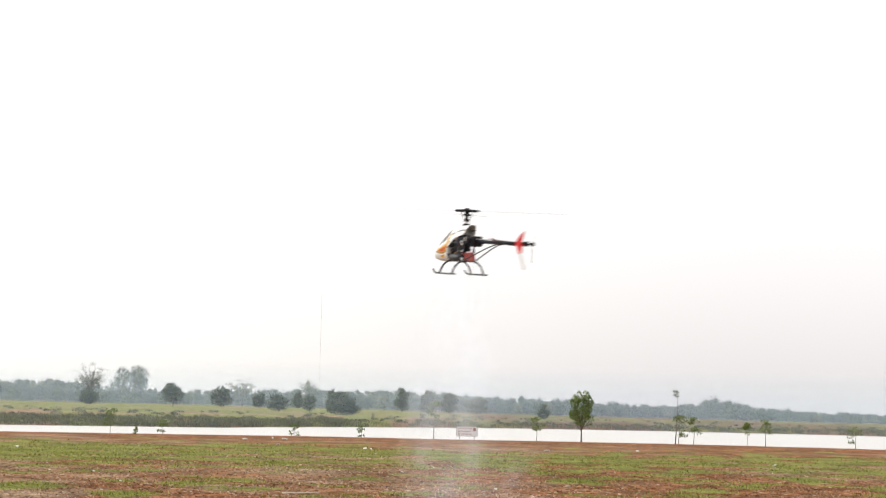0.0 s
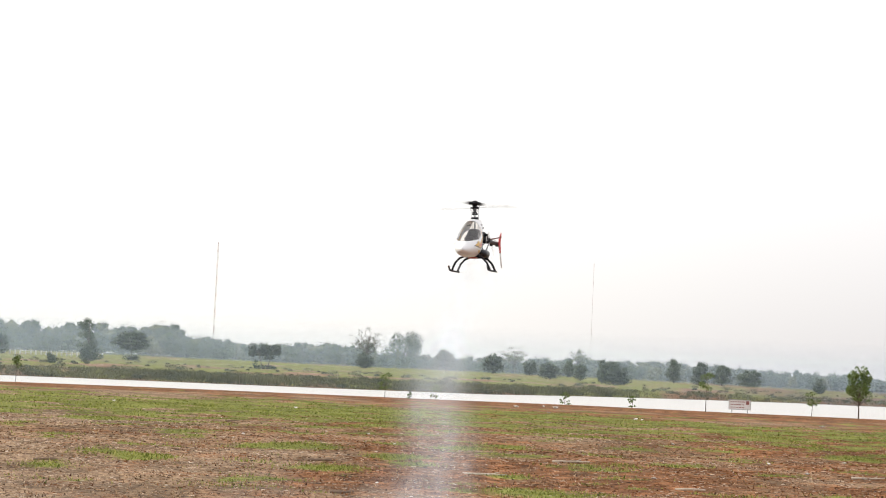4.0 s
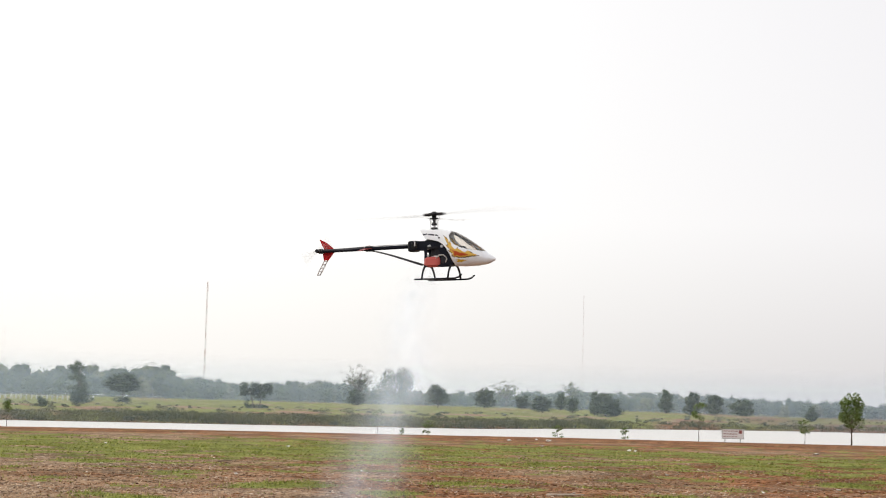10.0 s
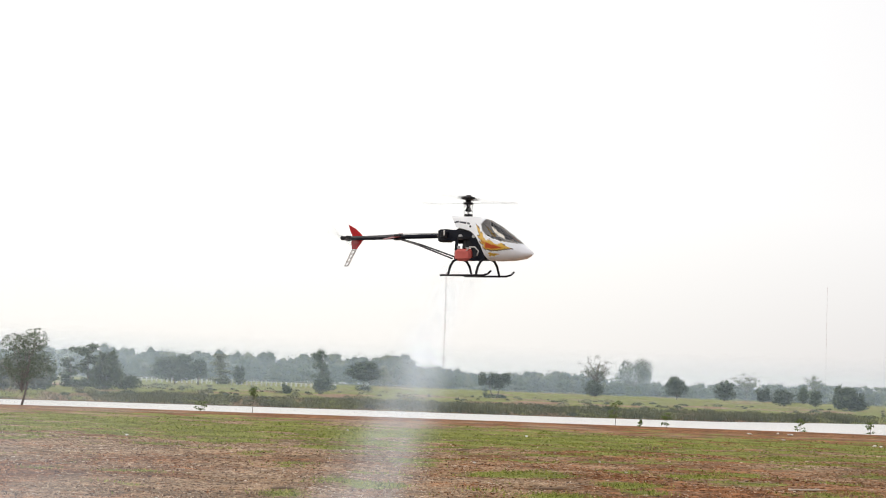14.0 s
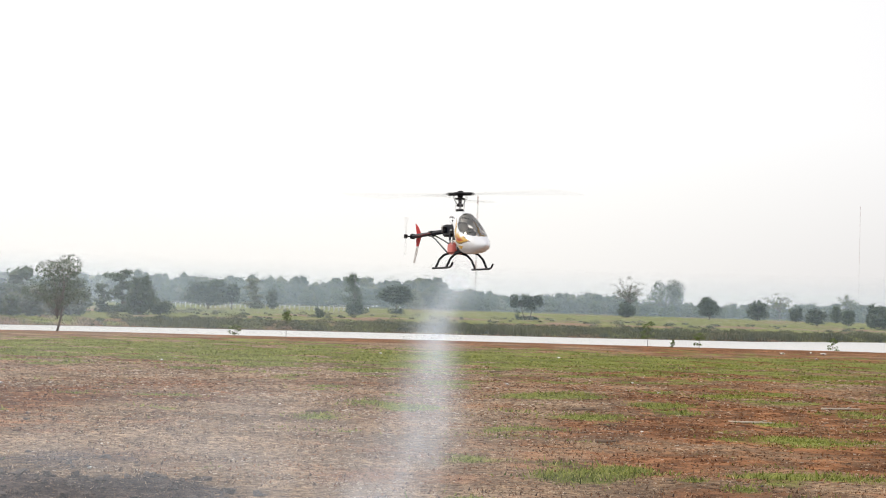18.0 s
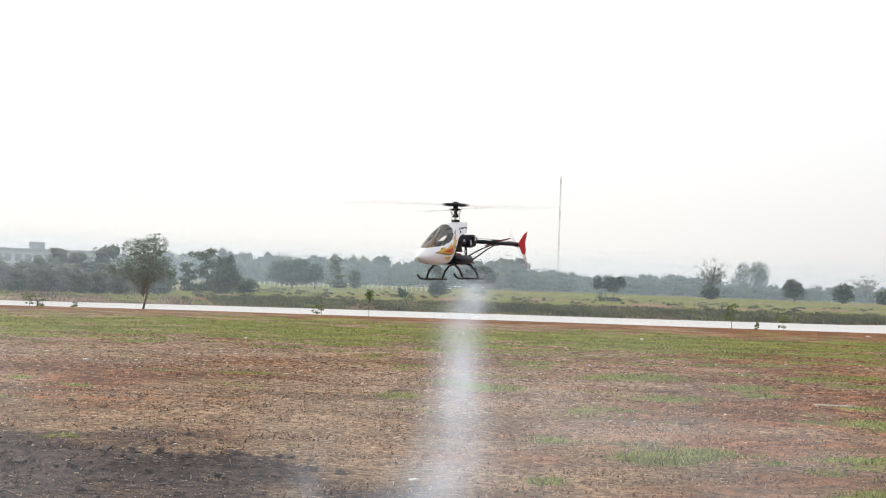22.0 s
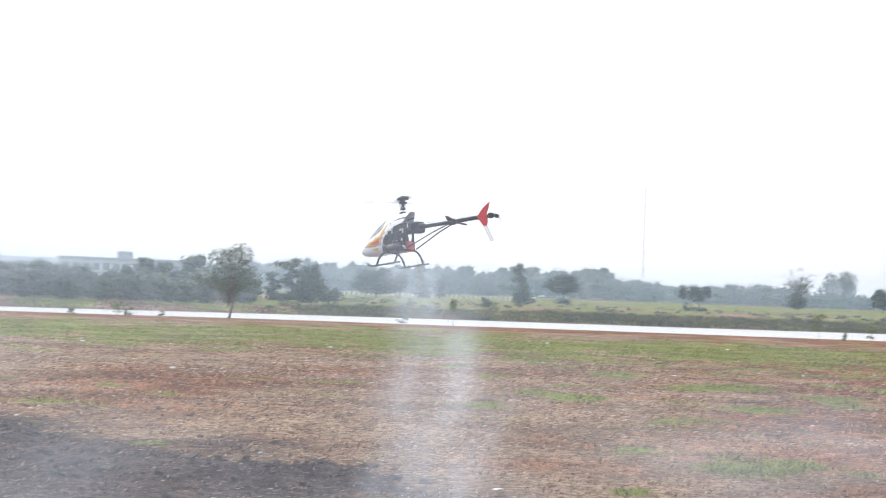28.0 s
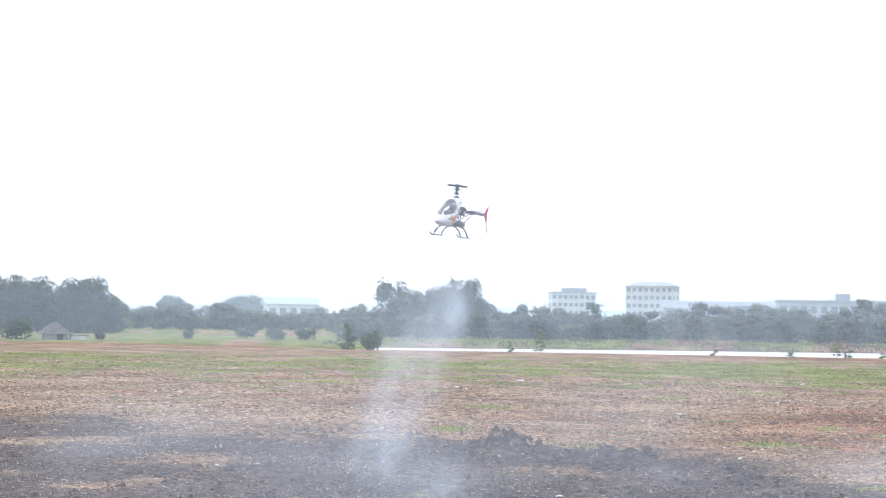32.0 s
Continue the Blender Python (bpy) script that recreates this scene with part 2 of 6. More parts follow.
def litter_mat(name, tones):
    """Chaff, straw and crumbs: each piece takes its own tone."""
    m, nt, b = nodes_of(name)
    geo, rp = nt.nodes.new("ShaderNodeNewGeometry"), nt.nodes.new("ShaderNodeValToRGB")
    for k, (pos, c) in enumerate(tones):
        e = rp.color_ramp.elements[k] if k < 2 else rp.color_ramp.elements.new(pos)
        e.position, e.color = pos, (*c, 1)
    nt.links.new(geo.outputs["Random Per Island"], rp.inputs[0])
    nt.links.new(rp.outputs[0], b.inputs["Base Color"])
    b.inputs["Roughness"].default_value = 0.9
    b.inputs["Specular IOR Level"].default_value = 0.15
    tr, mx = nt.nodes.new("ShaderNodeBsdfTranslucent"), nt.nodes.new("ShaderNodeMixShader")
    mx.inputs[0].default_value = 0.45
    nt.links.new(rp.outputs[0], tr.inputs[0])
    nt.links.new(b.outputs[0], mx.inputs[1])
    nt.links.new(tr.outputs[0], mx.inputs[2])
    nt.links.new(mx.outputs[0], nt.nodes["Material Output"].inputs[0])
    return m


STRAW = litter_mat("dry_straw", [(0.0, (0.060, 0.036, 0.026)), (1.0, (0.74, 0.60, 0.45)), (0.4, (0.205, 0.122, 0.070)), (0.75, (0.46, 0.31, 0.19)), (0.92, (0.61, 0.44, 0.29))])
PALE_STRAW = litter_mat("pale_straw", [(0.0, (0.16, 0.11, 0.085)), (1.0, (0.90, 0.78, 0.64)), (0.4, (0.40, 0.29, 0.21)), (0.8, (0.68, 0.53, 0.40))])
RED_CRUMB = litter_mat("red_crumb", [(0.0, (0.060, 0.027, 0.016)), (1.0, (0.70, 0.53, 0.37)), (0.4, (0.20, 0.085, 0.040)), (0.78, (0.38, 0.18, 0.085)), (0.93, (0.56, 0.35, 0.20))])
GRASS = litter_mat("grass_blade", [(0.0, (0.070, 0.088, 0.022)), (1.0, (0.50, 0.47, 0.18)), (0.4, (0.205, 0.240, 0.052)), (0.8, (0.36, 0.38, 0.098))])
BLEACHED = litter_mat("bleached_leaf", [(0.0, (0.50, 0.38, 0.28)), (1.0, (0.92, 0.84, 0.74)), (0.5, (0.74, 0.60, 0.47))])
# dark earth crumbs; also the tone of the painted shadow specks
ASH_CRUMB_AND_SHADE = litter_mat("dark_crumb_and_shade", [(0.0, (0.050, 0.037, 0.034)), (1.0, (0.60, 0.46, 0.34)), (0.45, (0.135, 0.100, 0.083)), (0.82, (0.27, 0.20, 0.155))])
BARK = mat("bark", (0.14, 0.11, 0.085), 0.9, vary=0.3, scale=4, bump=0.6)
CLOD = mat("earth_clod", (0.12, 0.095, 0.082), 0.95, vary=0.35, scale=9, bump=0.8)
PAPER = mat("litter_paper", (0.75, 0.74, 0.70), 0.7, vary=0.12, scale=20)
STICK = mat("dry_stick", (0.20, 0.14, 0.10), 0.9, vary=0.3, scale=8)
PALE_STICK = mat("bleached_stick", (0.55, 0.47, 0.38), 0.9, vary=0.2, scale=8)
WHITE_WALL = mat("white_wall", (0.72, 0.72, 0.70), 0.8, vary=0.1, scale=0.3)
GREY_WALL = mat("grey_wall", (0.48, 0.49, 0.50), 0.85, vary=0.12, scale=0.4)
ROOF_GREY = mat("roof_grey", (0.36, 0.38, 0.40), 0.6, vary=0.15, scale=0.5)
THATCH = mat("thatch_roof", (0.17, 0.165, 0.155), 0.9, vary=0.3, scale=2, bump=0.5)
ROOF_BLUE = mat("roof_pale_blue", (0.52, 0.62, 0.66), 0.5, vary=0.1, scale=0.3)
WINDOW_DARK = mat("window_glass", (0.16, 0.18, 0.20), 0.5, vary=0.1, scale=1)
SIGN_WHITE = mat("sign_board_paint", (0.82, 0.80, 0.79), 0.6, vary=0.1, scale=3)
SIGN_RED = mat("sign_red_paint", (0.30, 0.11, 0.10), 0.6, vary=0.15, scale=5)
GALV = mat("galvanised_steel", (0.42, 0.42, 0.42), 0.5, metal=0.6, vary=0.12, scale=3)
MAST_RED = mat("mast_red_paint", (0.40, 0.22, 0.19), 0.6, vary=0.1, scale=0.2)
MAST_WHITE = mat("mast_white_paint", (0.55, 0.54, 0.53), 0.6, vary=0.1, scale=0.2)
GEL_WHITE = mat("gelcoat_white", (0.90, 0.92, 0.95), 0.28, vary=0.05, scale=12, coat=0.5)
FLAME_YELLOW = mat("flame_yellow", (0.74, 0.45, 0.05), 0.35, vary=0.1, scale=30, coat=0.4)
FLAME_ORANGE = mat("flame_orange", (0.55, 0.075, 0.012), 0.35, vary=0.2, scale=30, coat=0.4)
FLAME_BROWN = mat("flame_outline", (0.10, 0.045, 0.03), 0.4, vary=0.2, scale=30, coat=0.3)
DECAL_DARK = mat("decal_dark", (0.05, 0.05, 0.07), 0.4, vary=0.1, scale=30)
CARBON = mat("black_carbon", (0.007, 0.009, 0.018), 0.5, vary=0.25, scale=60)
PLASTIC = mat("black_plastic", (0.014, 0.014, 0.017), 0.5, vary=0.2, scale=40, bump=0.1)
FIN_RED = mat("fin_red", (0.52, 0.012, 0.016), 0.5, vary=0.1, scale=25)
FIN_DARK = mat("fin_dark_red", (0.20, 0.02, 0.022), 0.4, vary=0.1, scale=25)
FIN_WHITE = mat("fin_white", (0.72, 0.70, 0.69), 0.4, vary=0.06, scale=25)
TANK_RED = mat("fuel_tank_red", (0.62, 0.12, 0.10), 0.35, vary=0.1, scale=20)
STEEL = mat("steel_part", (0.50, 0.50, 0.52), 0.3, metal=0.9, vary=0.1, scale=40)
ENGINE = mat("engine_alloy", (0.014, 0.016, 0.024), 0.45, metal=0.1, vary=0.2, scale=40)
BLADE = mat("blade_composite", (0.16, 0.15, 0.15), 0.4, vary=0.08, scale=10)
BLUR_WHITE = mat("paddle_composite", (0.7, 0.69, 0.68), 0.4, vary=0.05, scale=10)
FLYBAR = mat("flybar_steel", (0.40, 0.40, 0.42), 0.4, metal=0.5, vary=0.1, scale=40)
STRUT = mat("strut_carbon", (0.045, 0.045, 0.05), 0.35, vary=0.2, scale=60)
for _m, _a in ((BLADE, 0.10), (BLUR_WHITE, 0.16), (FLYBAR, 0.35)):
    _m.node_tree.nodes["Principled BSDF"].inputs["Alpha"].default_value = _a
TINT = glass_mat()
for _m in (CARBON, PLASTIC, FIN_RED):
    _m.node_tree.nodes["Principled BSDF"].inputs["Specular IOR Level"].default_value = 0.2


# ---- mesh helpers ----
class Geo:
    """Collects vertices and faces of one mesh."""

    def __init__(self):
        self.v, self.f, self.m = [], [], []

    def face(self, pts, mi=0):
        k = len(self.v)
        self.v += [tuple(p) for p in pts]
        self.f.append(tuple(range(k, k + len(pts))))
        self.m.append(mi)

    def box(self, c, s, mi=0, rot=None, bevel=0.0):
        """A box with chamfered vertical and horizontal edges where bevel is given."""
        hx, hy, hz = s[0] / 2, s[1] / 2, s[2] / 2
        b = min(bevel, hx * 0.6, hy * 0.6, hz * 0.6)
        rings = [(hx - b, hy - b, -hz), (hx, hy, -hz + b), (hx, hy, hz - b), (hx - b, hy - b, hz)] if b else [(hx, hy, -hz), (hx, hy, hz)]
        k, n = len(self.v), 8 if b else 4
        for x, y, z in rings:
            if b:
                q = [(x - b, -y), (x, -y + b), (x, y - b), (x - b, y), (-x + b, y), (-x, y - b), (-x, -y + b), (-x + b, -y)]
            else:
                q = [(x, -y), (x, y), (-x, y), (-x, -y)]
            for u, w in q:
                p = Vector((u, w, z))
                if rot:
                    p = rot @ p
                self.v.append((p.x + c[0], p.y + c[1], p.z + c[2]))
        for r in range(len(rings) - 1):
            for i in range(n):
                j = (i + 1) % n
                self.f.append((k + r * n + i, k + r * n + j, k + r * n + n + j, k + r * n + n + i))
                self.m.append(mi)
        self.f += [tuple(range(k + n - 1, k - 1, -1)), tuple(range(k + (len(rings) - 1) * n, k + len(rings) * n))]
        self.m += [mi, mi]
        return self

    def tube(self, path, radii, n=8, mi=0, caps=True):
        """A round tube along a path, with a radius at each point."""
        path = [Vector(p) for p in path]
        if not isinstance(radii, (list, tuple)):
            radii = [radii] * len(path)
        k = len(self.v)
        side = None
        for i, p in enumerate(path):
            d = (path[min(i + 1, len(path) - 1)] - path[max(i - 1, 0)]).normalized()
            if side is None:
                side = d.orthogonal().normalized()
            side = (side - d * side.dot(d)).normalized()
            other = d.cross(side)
            for j in range(n):
                a = 2 * math.pi * j / n
                q = p + (side * math.cos(a) + other * math.sin(a)) * radii[i]
                self.v.append(tuple(q))
        for i in range(len(path) - 1):
            for j in range(n):
                a, c = k + i * n + j, k + i * n + (j + 1) % n
                self.f.append((a, c, c + n, a + n))
                self.m.append(mi)
        if caps:
            self.f += [tuple(range(k + n - 1, k - 1, -1)), tuple(range(k + (len(path) - 1) * n, k + len(path) * n))]
            self.m += [mi, mi]
        return self

    def ball(self, c, s, n=10, mi=0, rough=0.0, seed=0):
        k, rows = len(self.v), max(4, n // 2)
        for i in range(rows + 1):
            th = math.pi * i / rows
            for j in range(n):
                a = 2 * math.pi * j / n
                d = Vector((math.sin(th) * math.cos(a), math.sin(th) * math.sin(a), math.cos(th)))
                g = 1 + rough * noise.noise(d * 1.7 + Vector((seed * 3.1, seed, 0))) if rough else 1
                self.v.append((c[0] + d.x * s[0] * g, c[1] + d.y * s[1] * g, c[2] + d.z * s[2] * g))
        for i in range(rows):
            for j in range(n):
                a, b = k + i * n + j, k + i * n + (j + 1) % n
                self.f.append((a, a + n, b + n, b))
                self.m.append(mi)
        return self

    def plate(self, outline, thick, axis="y", mi=0, at=0.0):
        """A flat plate from an outline in the plane across an axis."""
        k, n = len(self.v), len(outline)
        for off in (at - thick / 2, at + thick / 2):
            for a, b in outline:
                self.v.append({"y": (a, off, b), "z": (a, b, off), "x": (off, a, b)}[axis])
        self.f += [tuple(range(k, k + n)), tuple(range(k + 2 * n - 1, k + n - 1, -1))]
        self.m += [mi, mi]
        for i in range(n):
            j = (i + 1) % n
            self.f.append((k + j, k + i, k + n + i, k + n + j))
            self.m.append(mi)
        return self

    def leaves(self, blobs, count, size, rng, mi=0, shell=0.35, flat=0.0):
        """Small leaf clumps scattered in a set of ellipsoids (centre, radii), denser towards their skins."""
        vol = [b[1][0] * b[1][1] * b[1][2] for b in blobs]
        for b in rng.choices(blobs, weights=[v ** 0.75 for v in vol], k=count):
            (cx, cy, cz), (rx, ry, rz) = b
            while True:
                d = Vector((rng.uniform(-1, 1), rng.uniform(-1, 1), rng.uniform(-1, 1)))
                if 0.01 < d.length < 1:
                    break
            g = d.length ** shell
            d = d.normalized() * g
            c = Vector((cx + d.x * rx, cy + d.y * ry, cz + d.z * rz))
            s = size * rng.uniform(0.55, 1.35)
            u = Vector((rng.uniform(-1, 1), rng.uniform(-1, 1), rng.uniform(-1, 1) * (1 - flat))).normalized()
            w = u.cross(Vector((rng.uniform(-1, 1), rng.uniform(-1, 1), rng.uniform(-1, 1)))).normalized()
            self.face((c - u * s, c - w * s * 0.45, c + u * s, c + w * s * 0.45), mi)
        return self

    def cores(self, blobs, k=0.72, n=6, mi=0):
        """The dense inner masses of a crown."""
        for i, (c, r) in enumerate(blobs):
            self.ball(c, (r[0] * k, r[1] * k, r[2] * k), n, mi, 0.7, i + c[0])
        return self

    def mesh(self, name, mats, smooth=False):
        me = bpy.data.meshes.new(name)
        me.from_pydata(self.v, [], self.f)
        for m in (mats if isinstance(mats, (list, tuple)) else [mats]):
            me.materials.append(m)
        me.polygons.foreach_set("material_index", self.m)
        me.polygons.foreach_set("use_smooth", [smooth] * len(self.f))
        me.update()
        return me


def part(name, geo, mats, parent, label="", smooth=False, m=None):
    """One mesh object under a thing or under a part."""
    ob = new(name, geo.mesh(name, mats, smooth) if isinstance(geo, Geo) else geo)
    ob.parent = parent
    if m is not None:
        ob.matrix_basis = m
    return tagged(ob, label)


def thing(name, m, label, category, group="", kind=""):
    ob = new(name)
    ob.empty_display_size = 0.1
    ob.matrix_basis = m
    return tagged(ob, label, category, group, kind)


def place(az, d, z=0.0):
    """A point by its bearing to the left of the y axis, its distance and height."""
    a = radians(az)
    return Vector((-math.sin(a) * d, math.cos(a) * d, z))


def fbm(x, y, s, seed=0.0, octaves=3):
    return noise.fractal(Vector((x / s, y / s, seed)), 1.0, 2.0, octaves)


# ---- plan of the land ----
NEAR_AZ = [-180, -60, -22, -16, -9, -4, 0, 5, 10, 15, 20, 26, 32, 38, 41, 44, 52, 70, 180]
NEAR_R = [60, 80, 101, 101, 97.8, 97.5, 94.8, 93, 92, 90, 90, 88, 88, 88.5, 88.5, 92, 100, 100, 60]
FAR_AZ = [-180, -60, -22, -16, -11, -8, -4.5, -1, 4, 8, 15, 20, 26, 32, 38, 41, 180]
FAR_R = [150, 220, 308, 302, 286, 265, 238, 207, 195, 190, 183, 178, 169, 164, 158, 156, 150]


_STEPS = np.linspace(-180, 180, 3601)
NEAR_T, FAR_T = np.interp(_STEPS, NEAR_AZ, NEAR_R).tolist(), np.interp(_STEPS, FAR_AZ, FAR_R).tolist()
SLOPE_T = np.interp(_STEPS, [-30, -12, -6, 14, 20, 26], [0.002, 0.0032, 0.0045, 0.0045, 0.003, 0.0015]).tolist()


def near_r(az):
    return NEAR_T[int((az + 180) * 10) % 3600]


def far_r(az):
    return FAR_T[int((az + 180) * 10) % 3600]


def clip(v, lo=0.0, hi=1.0):
    return lo if v < lo else hi if v > hi else v


def river(az):
    """1 where the river runs, 0 where the bank closes."""
    return clip((42.0 - az) / 1.5) if az > 0 else 1.0


MOUNDS = [(36.6, 20.8, 0.4, 0.24), (35.7, 20.2, 0.6, 0.17), (38.0, 20.6, 0.6, 0.17), (33.5, 19.2, 0.6, 0.19), (32.3, 19.0, 0.4, 0.13), (37.2, 21.2, 0.3, 0.18), (34.4, 19.6, 0.3, 0.15), (40.2, 19.4, 0.4, 0.12), (29.0, 17.6, 0.4, 0.10), (41.5, 21.0, 0.6, 0.14),
          (44.5, 17.4, 0.8, 0.12), (30.5, 15.6, 0.8, 0.10), (22.5, 14.3, 0.8, 0.12), (19.0, 14.6, 0.6, 0.10), (25.5, 15.3, 0.9, 0.10), (39.5, 15.5, 0.9, 0.10)]
GREEN_SPOTS = [(4.71, 17.0, .55), (3.15, 18.0, .3), (-0.1, 35.5, .9), (-2.8, 23.1, .8), (1.76, 30.8, .6), (4.23, 26.9, .7), (-0.65, 16.0, .22), (8.5, 14.6, .2), (0.95, 16.7, .15), (6.6, 33, .8), (10.5, 28, .6), (13.5, 25, .5)]
GREEN_AT = [(place(a, d), r) for a, d, r in GREEN_SPOTS]
MOUND_AT = [(place(a, d), r, h) for a, d, r, h in MOUNDS]


def land_z(x, y):
    """Height of the land at a place."""
    d = math.hypot(x, y)
    az = math.degrees(math.atan2(-x, y))
    rn, rf, rv = near_r(az), far_r(az), river(az)
    if d < rn:
        z = 0.05 * fbm(x, y, 6.0) * min(1, d / 12)
        if 8 < d < 60:
            z += 0.026 * fbm(x, y, 1.3, 3, 2)
        if 8 < d < 36:
            z += 0.020 * fbm(x, y, 0.5, 5, 2)
        for c, r, h in MOUND_AT:
            q = ((x - c.x) ** 2 + (y - c.y) ** 2) / (r * r)
            if q < 4:
                z += h * math.exp(-q * 1.6) * (0.75 + 0.6 * fbm(x, y, 0.28, 9, 3))
        k = min(1, (rn - d) / 4)
        return z * k
    bed = -1.7 if rv > 0.5 else -1.4
    if d < rf:
        s = min(1, (d - rn) / 4.5, 0.6 + 0.4 * (rf - d) / 3.0)
        if rv <= 0.5:
            return bed * min(1, (d - rn) / 8) + 0.011 * max(0, d - rn - 10) + 0.1 * fbm(x, y, 8)
        return bed * s
    e = d - rf
    slope = SLOPE_T[int((az + 180) * 10) % 3600]
    rise = slope * min(e, 700) + 0.15 * fbm(x, y, 25) * min(1, e / 20)
    if rv <= 0.5:
        return bed + 0.011 * max(0, rf - rn - 10) + rise + 0.008 * min(e, 90)
    return (-1.02 + 0.12 * e if e < 3 else -0.66 + 0.045 * min(e - 3, 9)) + rise


# ---- ground, water, haze ----
def cover(x, y):
    """How much green grass, red soil and dark earth lies at a place."""
    d = math.hypot(x, y)
    az = math.degrees(math.atan2(-x, y))
    rn, rf = near_r(az), far_r(az)
    n1, n2 = fbm(x, y * 0.8, 8.0, 1), fbm(x, y, 2.0, 2)
    if d < rn:
        left, away = clip((az + 0.5) / 9), clip((az - 26) / 9)
        band = math.exp(-((d - (60 + 6 * n1)) / 15) ** 2)
        clump = fbm(x, y, 1.7, 12, 4)
        bare_left = clip((az - 9) / 9) * clip((44 - d) / 10)
        thr = 0.26 + 0.20 * bare_left - 0.26 * n1 - band * (0.62 + 0.32 * left) * (1 - 0.35 * away) + 0.35 * clip((17 - d) / 5) - 0.06 * (1 - left)
        g = clip((clump - thr) * 2.6)
        for c, rx in GREEN_AT:
            q = ((x - c.x) ** 2 + ((y - c.y) * 0.6) ** 2) / (rx * rx)
            if q < 3:
                g = max(g, clip(1.5 * math.exp(-q * 1.3) + 0.9 * clump - 0.15))
        g *= clip((rn - d) / 13 + 0.05 + 0.5 * n1)
        r = 0.66 - 0.36 * left - 0.16 * away + 0.6 * clip(1.1 - (rn - d) / 14) * (1 - 0.55 * clip((az - 10) / 12)) + 0.45 * n1 + 0.40 * n2
        k = clip((az - 9) / 14) * clip((21 - d + 0.30 * (az - 20)) / 9)
        k = k * (0.80 + 1.1 * n2 + 0.5 * n1) + 0.25 * clip((az - 25) / 15) * clip((32 - d) / 12)
        for c, rad, h in MOUND_AT:
            q = ((x - c.x) ** 2 + (y - c.y) ** 2) / (rad * rad)
            if q < 5:
                k += 0.8 * math.exp(-q * 1.1)
        k += 0.26 * clip((22 - d) / 10) * (0.8 + n2)
        return (clip(g), clip(r), clip(k))
    if d < rf + 1.5 and river(az) > 0.5:
        return (0.25, 0.5, 0.5)
    dry, streak = clip((-5 - az) / 6), fbm(az * 0.45, d / 32, 1.0, 6, 4)
    bare = clip(streak * 2.8 - 0.05 + 0.5 * n1) * (1.0 if d < rf + 150 else 0.5)
    return (clip(0.95 + 0.3 * n1 - 0.35 * dry - 0.9 * bare), clip(0.15 + 0.32 * dry + 0.3 * bare), clip(0.05 + 1.3 * clip(-streak - 0.05) + 0.42 * dry, 0, 0.85))


def make_ground():
    azs = [-180 + 6 * i for i in range(24)] + [-36 + 0.3 * i for i in range(int(96 / 0.3) + 1)] + [63 + 6 * i for i in range(20)]
    nearf = [0.0] + [f / 90 for f in [2 * 1.1 ** i for i in range(16)] + [9.3 * 1.0145 ** i for i in range(200)] if f < 89.4]
    verts, cols = [], []
    rings = len(nearf) + 1 + 3 + 8 + 3 + 40
    for az in azs:
        rn, rf = near_r(az), far_r(az)
        rs = [max(f, 0.002) * rn for f in nearf] + [rn - 0.03] + [rn + 1.5, rn + 4.5, rn + 8] + [rn + 8 + (rf - rn - 11) * (i + 1) / 9 for i in range(8)]
        rs += [rf - 3, rf, rf + 2.5] + [rf + 2.5 + 4 * (1.2 ** i - 1) * 1.0 for i in range(1, 41)]
        for r in rs:
            p = place(az, min(r, 4500))
            verts.append((p.x, p.y, land_z(p.x, p.y)))
            cols.append((*[float(c) for c in cover(p.x, p.y)], 1.0))
    n, faces = len(rs), []
    for i in range(len(azs)):
        j = (i + 1) % len(azs)
        for k in range(n - 1):
            faces.append((i * n + k, i * n + k + 1, j * n + k + 1, j * n + k))
    faces.append(tuple(i * n for i in range(len(azs))))
    me = bpy.data.meshes.new("ground")
    me.from_pydata(verts, [], faces)
    me.materials.append(SOIL)
    lay = me.color_attributes.new("cover", "FLOAT_COLOR", "POINT")
    lay.data.foreach_set("color", np.array(cols, dtype=np.float32).ravel())
    me.polygons.foreach_set("use_smooth", [True] * len(faces))
    me.update()
    tagged(new("ground", me), "reddish field with straw, patchy grass and dark turned earth", "ground", kind="structure")


def make_water():
    g, rows = Geo(), []
    for i in range(0, 121):
        az = -75 + i * 1.0
        rows.append((place(az, near_r(az) + 1.0, -1.0), place(az, far_r(az) - 0.5, -1.0)))
    for a, b in zip(rows, rows[1:]):
        g.face((a[0], a[1], b[1], b[0]))
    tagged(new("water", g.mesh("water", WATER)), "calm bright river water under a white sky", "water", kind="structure")


